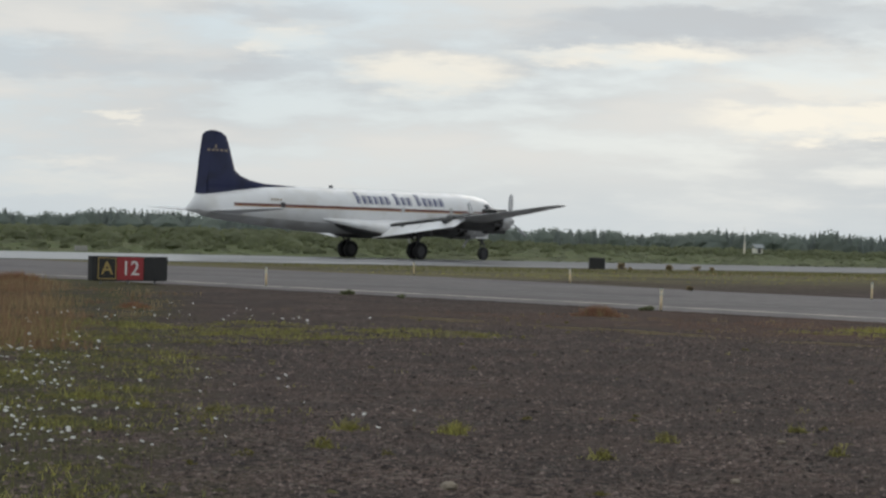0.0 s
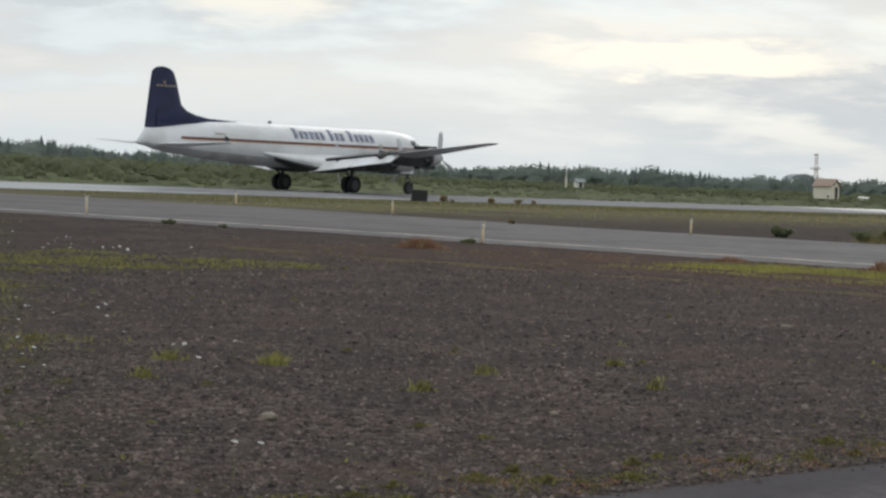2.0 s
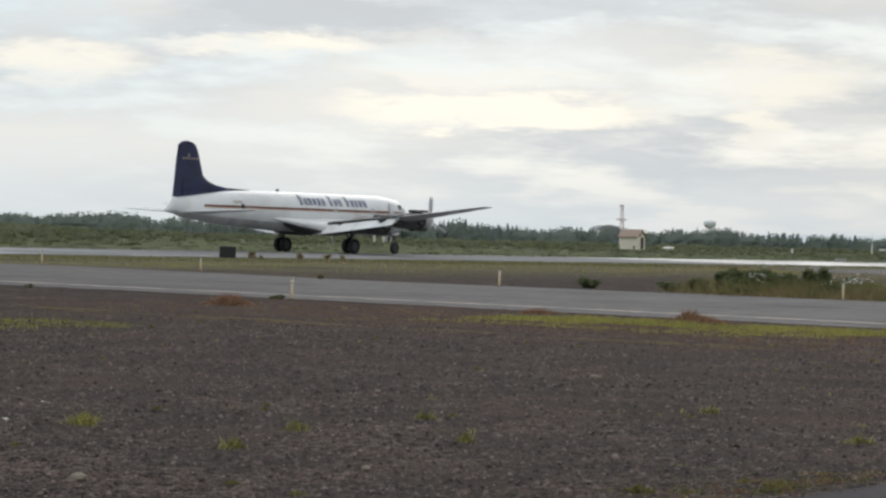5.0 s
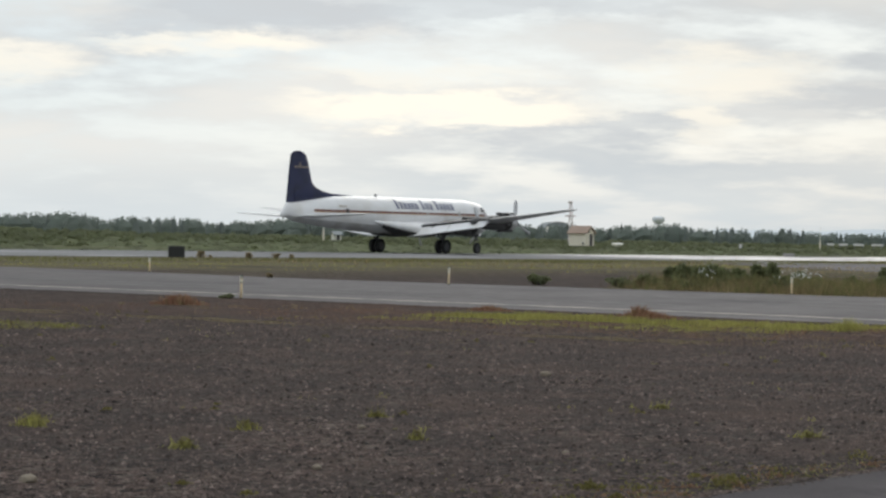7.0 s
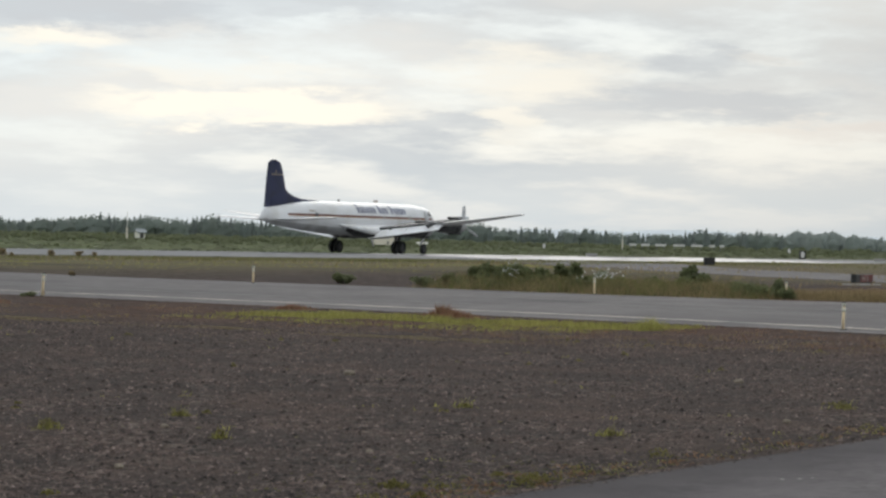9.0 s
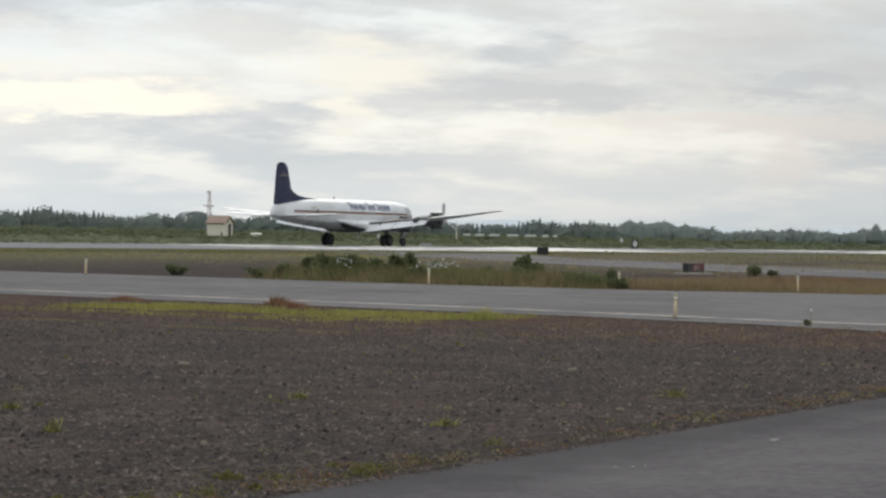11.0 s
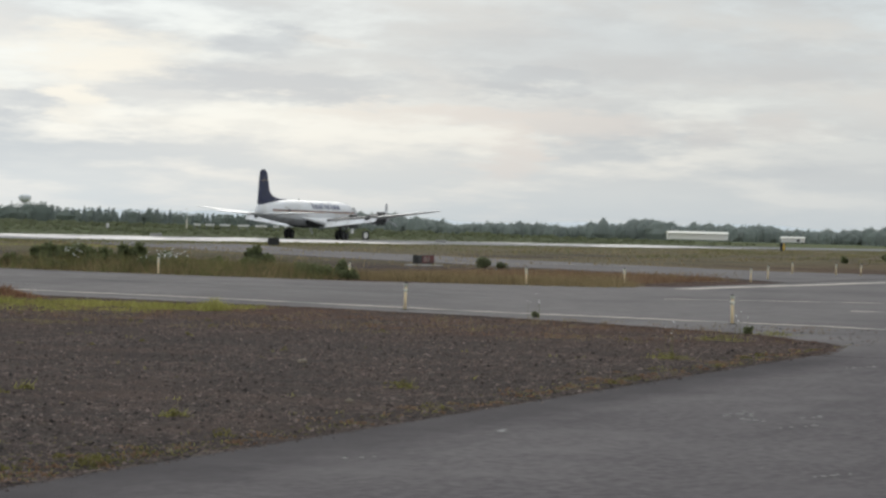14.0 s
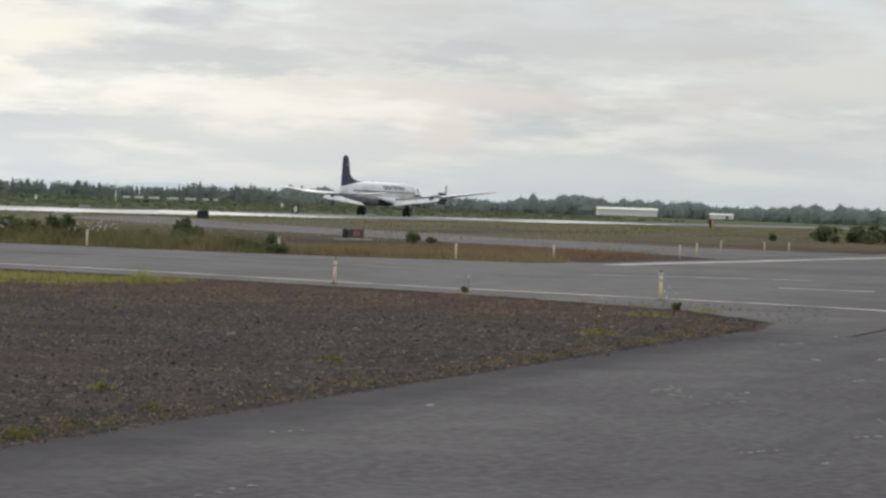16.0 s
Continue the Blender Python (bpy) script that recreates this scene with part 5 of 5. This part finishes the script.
# red-leaved weeds and lone plants
for s, l, w, h in ((-83.6, -108.1, 0.55, 0.32), (-84.4, -108.9, 0.8, 0.2), (-88.4, -98.4, 0.9, 0.34), (-98.7, -93.8, 0.6, 0.2), (-87.6, -74.2, 1.6, 0.42), (-84.0, -104.2, 0.8, 0.16)):
    weed = empty("red_weed", at(s, l, ground_z(l)), "low rust-red weed on the gravel", "weed")
    for nm, mt, n, k in (("stalk_tuft", M_RUST, 620, 1.0), ("dry_tuft", M_DRYGRASS, 120, 1.1)):
        hp = Heap()
        for _ in range(int(n * w)):
            a, b = rnd.gauss(0, 0.3), rnd.gauss(0, 0.3)
            hp.blade(w * a, w * b, -0.01, h * k * rnd.uniform(0.4, 1) * max(0.3, 1 - 1.5 * (a * a + b * b)), 0.03, 0.8)
        tagged(hp.make(nm, mt, None, weed), kind="stuff")
for s, l, w, h in ((-83.7, -120.8, 0.24, 0.15), (-88.4, -126.5, 0.26, 0.17), (-83.2, -95.5, 0.55, 0.13), (-83.5, -84.6, 0.5, 0.18), (-84, -87.3, 0.25, 0.12)):
    build_bush(s, l, w, h, int(340 * w), M_BUSH, "small dark weed at the pavement edge", "weed")

tufts = []
for s, l, r, n in ((-117.4, -121.7, 0.16, 60), (-116.2, -125.1, 0.12, 30), (-113.4, -127.4, 0.16, 50), (-98.8, -127.9, 0.4, 120), (-117.1, -121.5, 0.15, 50), (-118.0, -121.0, 0.22, 90), (-117.5, -121.9, 0.14, 50),
                   (-88.4, -127.0, 0.6, 160), (-119.6, -122.4, 0.16, 40), (-116.4, -123.4, 0.18, 40), (-118.3, -124.3, 0.16, 40), (-114.2, -123.2, 0.15, 30), (-111, -124.5, 0.15, 30), (-108, -127.5, 0.2, 40),
                   (-91.5, -126.8, 0.7, 120), (-117.5, -116.5, 0.3, 80), (-117.8, -117.8, 0.25, 60)):
    tufts.append((s, l, r * 0.9, r * 0.9, n, 0.04, 0.16))
for k in range(90):
    q = rnd.random()
    s = -125 + 34 * q
    tufts.append((s + rnd.uniform(-0.1, 0.1), -129.15 + abs(rnd.gauss(0, 0.25)), 0.35, 0.12, 11, 0.015, 0.06))
for k in range(150):
    s = rnd.uniform(-126, -88)
    l = rnd.uniform(-128.5, -92)
    tufts.append((s, l, 0.12, 0.12, 10, 0.02, 0.07))
grass_patch("gravel_tufts", tufts, M_GRASS, "small yellow-green tufts scattered on gravel", 0.012, 0.9)
left = []
for k in range(900):
    s, l = rnd.uniform(-127, -104), rnd.uniform(-125, -98)
    x, y = (FIELD @ Vector((s, l, 0)))[:2]
    a = math.degrees(math.atan2(x, y))
    if a < -6.2 + rnd.gauss(0, 1.3) - (1.5 if math.hypot(x, y) < 22 else 0):
        left.append((s, l, 0.7, 0.7, 45, 0.03, 0.13))
grass_patch("daisy_meadow", left, M_GREENGRASS, "green weeds overgrowing the gravel", 0.014, 0.9)
grass_patch("daisy_meadow_yellow", [(s + rnd.uniform(-0.5, 0.5), l + rnd.uniform(-0.5, 0.5), 0.5, 0.5, 40, 0.03, 0.12) for s, l, *_ in left], M_GRASS, "yellow-green moss and grass on gravel", 0.014, 0.9)
band = [(-102.5 + rnd.uniform(-3.5, 2.5), -103.5 + rnd.uniform(-3, 3), 0.8, 0.5, 60, 0.03, 0.1) for _ in range(45)]
grass_patch("moss_patch", band, M_GRASS, "mossy yellow patch on the gravel", 0.018, 0.9)
sorrel, dry = [], []
for k in range(90):
    x, y = world_xy(-8.3 - 3.2 * rnd.random() ** 0.8, rnd.uniform(36, 76))
    s, l = field_of(x, y)
    (sorrel if k % 3 else dry).append((s, l, 0.9, 0.9, 90, 0.12, 0.45))
for k in range(22):
    x, y = world_xy(rnd.uniform(-8.5, -5.5), rnd.uniform(48, 72))
    s, l = field_of(x, y)
    (sorrel if k % 2 else dry).append((s, l, 0.8, 0.6, 40, 0.05, 0.2))
grass_patch("tall_sorrel", sorrel, M_REDGRASS, "tall reddish sorrel stalks at the gravel's end", 0.016, 0.5)
grass_patch("tall_dry_grass", dry, M_DRYGRASS, "tall dry grass at the gravel's end", 0.016, 0.5)
grass_patch("dead_grass", [(rnd.uniform(-95, -85), rnd.uniform(-127, -114), 0.6, 0.4, 26, 0.03, 0.12) for _ in range(60)] + [(rnd.uniform(-100, -86), rnd.uniform(-118, -98), 0.8, 0.5, 14, 0.02, 0.08) for _ in range(70)],
            M_STRAW, "dead straw-coloured stalks on gravel", 0.012, 0.9)
track = [(-95.4 + rnd.gauss(0, 0.25) + 0.12 * max(0, -115 - l), l, 0.35, 0.5, 110 if math.sin(l * 1.3) + math.sin(l * 0.7) > -0.3 else 12, 0.02, 0.07) for l in [-98 - 0.28 * k for k in range(76)]]
grass_patch("straw_track", track, M_STRAW, "line of dry straw along an old wheel track in gravel", 0.016, 1.2)
grass_patch("rusty_moss", [(rnd.uniform(-93, -86), rnd.uniform(-125, -96), 1.0, 0.6, 30, 0.02, 0.06) for _ in range(80)], M_REDGRASS, "rusty low growth on gravel", 0.02, 0.9)

grass_patch("gravel_sorrel", [(rnd.uniform(-94, -84), rnd.uniform(-127, -108), 0.5, 0.35, 30, 0.03, 0.11) for _ in range(110)], M_REDGRASS, "reddish sorrel tufts on the gravel", 0.012, 0.9)
grass_patch("gravel_straw", [(rnd.uniform(-94, -84), rnd.uniform(-128, -100), 0.4, 0.3, 24, 0.03, 0.12) for _ in range(90)], M_DRYGRASS, "dry straw tufts on the gravel", 0.012, 0.9)

M_MOSS = leafage("yellow_green_moss", (0.085, 0.08, 0.027), (0.15, 0.13, 0.045), 14, 0.45)
moss = Heap()
for s, l, *_ in left:
    for j in range(11):
        q, u = s + rnd.gauss(0, 0.5), l + rnd.gauss(0, 0.5)
        moss.pad(q, u, ground_z(u), rnd.uniform(0.02, 0.11))
for s, l, *_ in band:
    for j in range(10):
        q, u = s + rnd.gauss(0, 0.6), l + rnd.gauss(0, 0.4)
        moss.pad(q, u, ground_z(u), rnd.uniform(0.03, 0.13))
for k in range(1500):
    d = 13 + 40 * rnd.random()
    x, y = world_xy(rnd.uniform(-11, 36), d)
    s, l = field_of(x, y)
    if -129.2 < l and s < -84.5 and (math.sin(s * 0.7) + math.sin(l * 0.9) + math.sin(s * 2.1 + l * 1.7) > 0.9 or l < -128.6):
        moss.pad(s, l, ground_z(l), rnd.uniform(0.012, 0.05))
for k in range(1500):
    s = rnd.uniform(-126, -94) if k % 2 else rnd.uniform(-126, -116)
    l = -129.25 + abs(rnd.gauss(0, 0.35 if k % 2 else 0.9))
    moss.pad(s, l, ground_z(l), rnd.uniform(0.012, 0.05))
tagged(moss.make("moss_cushions", M_MOSS, FIELD), "yellow-green moss cushions on the gravel", "moss", kind="stuff")


def daisies(name, spots, label):
    hp, st = Heap(), Heap()
    for s, l, z in spots:
        g = ground_z(l)
        r = rnd.uniform(0.013, 0.025) * (1 + max(0, (l + 116)) * 0.03)
        tx, ty = rnd.gauss(0.12, 0.2), rnd.gauss(0.22, 0.2)
        i = len(hp.v)
        n = 8
        hp.v.append((s, l, g + z + 0.004))
        for k in range(n):
            a = 2 * math.pi * k / n
            q = r * rnd.uniform(0.8, 1.15)
            hp.v.append((s + q * math.cos(a), l + q * math.sin(a), g + z + q * (tx * math.cos(a) + ty * math.sin(a))))
        hp.f += [(i, i + 1 + k, i + 1 + (k + 1) % n) for k in range(n)]
        st.tri((s - 0.004, l, g), (s + 0.004, l, g), (s, l, g + z))
        st.tri((s, l - 0.004, g), (s, l + 0.004, g), (s, l, g + z))
    tagged(hp.make(name, M_PETAL, FIELD), label, "flowers", kind="stuff")
    tagged(st.make(name + "_stems", M_GREENGRASS, FIELD), "thin green flower stems", "flowers", kind="stuff")


spots = []
for k in range(260):
    s, l = rnd.uniform(-126, -110), rnd.uniform(-125, -107)
    x, y = (FIELD @ Vector((s, l, 0)))[:2]
    if math.degrees(math.atan2(x, y)) < -8.3 + rnd.gauss(0, 0.5):
        for j in range(rnd.randint(5, 16)):
            spots.append((s + rnd.gauss(0, 0.35), l + rnd.gauss(0, 0.35), rnd.uniform(0.08, 0.26)))
for s, l in ((-115.3, -115.9), (-114.5, -116.2), (-116.4, -116.5), (-118.0, -121.0), (-122.1, -123.1), (-123.2, -127.7), (-121, -119), (-119.4, -120.3), (-102.5, -103.5), (-102, -101), (-112.5, -110.5), (-120.5, -121.8)):
    for j in range(rnd.randint(2, 5)):
        spots.append((s + rnd.gauss(0, 0.3), l + rnd.gauss(0, 0.3), rnd.uniform(0.06, 0.22)))
for k in range(36):
    spots.append((-104 + rnd.gauss(0, 2.5), -100 + rnd.gauss(0, 2.5), rnd.uniform(0.1, 0.25)))
daisies("daisies", spots, "white daisies among weeds on the gravel")
daisies("yarrow", [(s + rnd.gauss(0, sp), l + rnd.gauss(0, sp), h + rnd.gauss(0, 0.09)) for s, l, sp, h, n in ((-98.8, -127.9, 0.05, 0.34, 5), (-57.0, -98.7, 0.28, 0.66, 90), (-57.2, -95.2, 0.2, 0.7, 30), (-88.4, -126.4, 0.1, 0.3, 6), (-83.7, -120.8, 0.07, 0.36, 5)) for _ in range(n)],
        "clusters of white yarrow flowers")

# leafy cushions along the asphalt's edge and on the open gravel
def leaf_mound(hp, s, l, w, h, n):
    g = ground_z(l)
    for _ in range(n):
        a, b = rnd.gauss(0, 0.4), rnd.gauss(0, 0.4)
        top = h * max(0.1, 1 - 1.3 * (a * a + b * b))
        hp.clump(s + w * a, l + w * b, g + top * rnd.uniform(0.1, 1), rnd.uniform(0.006, 0.016))


cushions, brown = Heap(), Heap()
for s, l, r, n, *_ in tufts[:17]:
    leaf_mound(cushions, s, l, r[0] if isinstance(r, tuple) else r * 0.8, rnd.uniform(0.05, 0.11), 130)
for k in range(46):
    s = -126 + (9 if k % 3 else 32) * rnd.random()
    leaf_mound(cushions, s, -129.1 + abs(rnd.gauss(0, 0.45)), rnd.uniform(0.05, 0.22), rnd.uniform(0.02, 0.08), rnd.randint(30, 110))
for k in range(70):
    leaf_mound(cushions, rnd.uniform(-126, -90), rnd.uniform(-128.5, -100), rnd.uniform(0.04, 0.12), rnd.uniform(0.02, 0.06), 40)
for s, l, *_ in left:
    leaf_mound(cushions, s, l, rnd.uniform(0.1, 0.35), rnd.uniform(0.03, 0.1), 50)
for s, l, *_ in band:
    leaf_mound(cushions, s, l, rnd.uniform(0.2, 0.5), rnd.uniform(0.03, 0.08), 60)
for k in range(110):
    s = rnd.uniform(-124, -92)
    leaf_mound(brown, s, -129.2 + abs(rnd.gauss(0, 0.3)), rnd.uniform(0.05, 0.25), rnd.uniform(0.01, 0.05), 26)
tagged(brown.make("withered_weeds", M_REDGRASS, FIELD), "withered brown weeds along the asphalt edge", "weed", kind="stuff")
M_CUSHION = leafage("dull_weed_leaves", (0.14, 0.13, 0.042), (0.215, 0.19, 0.07), 6, 0.4)
tagged(cushions.make("weed_cushions", M_CUSHION, FIELD), "small yellow-green weed cushions on gravel", "weed", kind="stuff")

# ---- loose stones ----
gravel = Heap()
for k in range(110000):
    d = 11 + 40 * rnd.random() ** 1.9
    x, y = world_xy(rnd.uniform(-11, 37), d)
    s, l = field_of(x, y)
    if l < -129.4 - abs(rnd.gauss(0, 0.1)) or s > -83.2 + abs(rnd.gauss(0, 0.2)):
        continue
    gravel.rock(s, l, ground_z(l), (0.009 + 0.034 * rnd.random() ** 3.5) * (0.8 + d / 130))
tagged(gravel.make("gravel_stones", M_STONE, FIELD), "dark mixed gravel stones", "gravel", kind="stuff")
M_ROCK = material("pale_stone", (0.26, 0.215, 0.16), (0.19, 0.16, 0.125), 12, 0.9, bump=0.6)
for s, l, r in ((-121.2, -125.4, 0.055), (-119.0, -126.2, 0.035), (-115.5, -124.0, 0.03), (-104, -124.5, 0.05), (-116.5, -126.8, 0.03), (-110.5, -127.9, 0.035), (-106.5, -120.2, 0.06), (-122.0, -126.9, 0.025)):
    bm = bmesh.new()
    bmesh.ops.create_icosphere(bm, subdivisions=2, radius=1)
    for v in bm.verts:
        v.co = Vector((v.co.x * 1.3, v.co.y, v.co.z * 0.7)) * r * (1 + 0.35 * noise.noise(v.co * 1.7 + Vector((s, l, 0))))
    ob = part("stone", bm, M_ROCK, None)
    ob.matrix_world = at(s, l, ground_z(l) + r * 0.3, rnd.uniform(0, 180))
    tagged(ob, "pale rough stone lying on the gravel", "stone")

# gravel and dirt spilt over the edges of the asphalt
spill = Heap()
for k in range(2600):
    s = rnd.uniform(-127, -95.5)
    l = -129.4 + rnd.gauss(0, 0.045)
    spill.pad(s, l, ground_z(l) + 0.008, rnd.uniform(0.02, 0.08), 0.06)
for k in range(900):
    q = rnd.random()
    l = -115.3 + 45 * q
    s = -83 + rnd.gauss(0, 0.1)
    spill.pad(s, l, ground_z(l) + 0.012, rnd.uniform(0.04, 0.16), 0.06)
for (a, b), (c, e) in zip(TAXI_EDGE[1:], TAXI_EDGE[2:]):
    for k in range(160):
        q = rnd.random()
        s, l = a + (c - a) * q + rnd.gauss(0, 0.09), b + (e - b) * q + rnd.gauss(0, 0.09)
        spill.pad(s, l, ground_z(l) + 0.012, rnd.uniform(0.04, 0.15), 0.06)
tagged(spill.make("spilt_gravel", M_GROUND, FIELD), "dirt and gravel spilt over the asphalt edge", "gravel", kind="stuff")

M_SCUFF = material("chipped_pale_asphalt", (0.3, 0.29, 0.28), (0.22, 0.21, 0.2), 20, 0.95)
scuffs = Heap()
for k in range(46):
    s, l = rnd.uniform(-122, -96), -130.4 - 9 * rnd.random() ** 1.3
    a, n = rnd.gauss(0.1, 0.35), rnd.uniform(0.05, 0.22)
    for j in range(rnd.randint(2, 5)):
        scuffs.pad(s + n * j * math.cos(a), l + n * j * math.sin(a) + rnd.gauss(0, 0.02), ground_z(l) + 0.018, rnd.uniform(0.02, 0.05), 0.12)
tagged(scuffs.make("asphalt_scuffs", M_SCUFF, FIELD), "pale scuffs and chips on the dark asphalt", "scuffs", kind="stuff")

# distant hills, their haze painted in as a pale blue base colour
M_HILL = material("haze_paled_hills", (0.74, 0.79, 0.82), (0.76, 0.8, 0.83), 0.002, 1.0)
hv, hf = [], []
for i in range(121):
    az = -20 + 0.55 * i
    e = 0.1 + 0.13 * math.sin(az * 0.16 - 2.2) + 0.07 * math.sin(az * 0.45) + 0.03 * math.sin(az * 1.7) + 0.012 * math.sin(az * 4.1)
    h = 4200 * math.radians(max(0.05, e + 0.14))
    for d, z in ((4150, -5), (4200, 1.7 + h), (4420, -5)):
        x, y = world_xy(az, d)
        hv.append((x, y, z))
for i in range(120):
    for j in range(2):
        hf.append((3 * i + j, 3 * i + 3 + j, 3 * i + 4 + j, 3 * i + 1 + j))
tagged(mesh_object("backdrop", hv, hf, M_HILL), "hills on the horizon, colour paled for haze", kind="structure")


# ---- what moves ----
def travel(t):
    """Metres rolled along the centre line."""
    return 0.139 + 5.528 * t + 0.2659 * t ** 2 + 0.015822 * t ** 3 + 0.00019693 * t ** 4


def motions():
    walk(airliner, [(0.5 * i, at(travel(0.5 * i), 0, 0.57)) for i in range(33)])
    for k, (prop, (x, y, z), start) in enumerate(PROPS):
        walk(prop, [(i / 15, pose(x, y, z, start + 80 * i)) for i in range(241)])
    for wheel, (x, y, z), r in WHEELS:
        turn, rows = 0.0, []
        for i in range(481):
            rows.append((i / 30, pose(x, y, z, 0, turn, 0)))
            turn += min(80.0, math.degrees((travel((i + 1) / 30) - travel(i / 30)) / r))
        walk(wheel, rows)


motions()
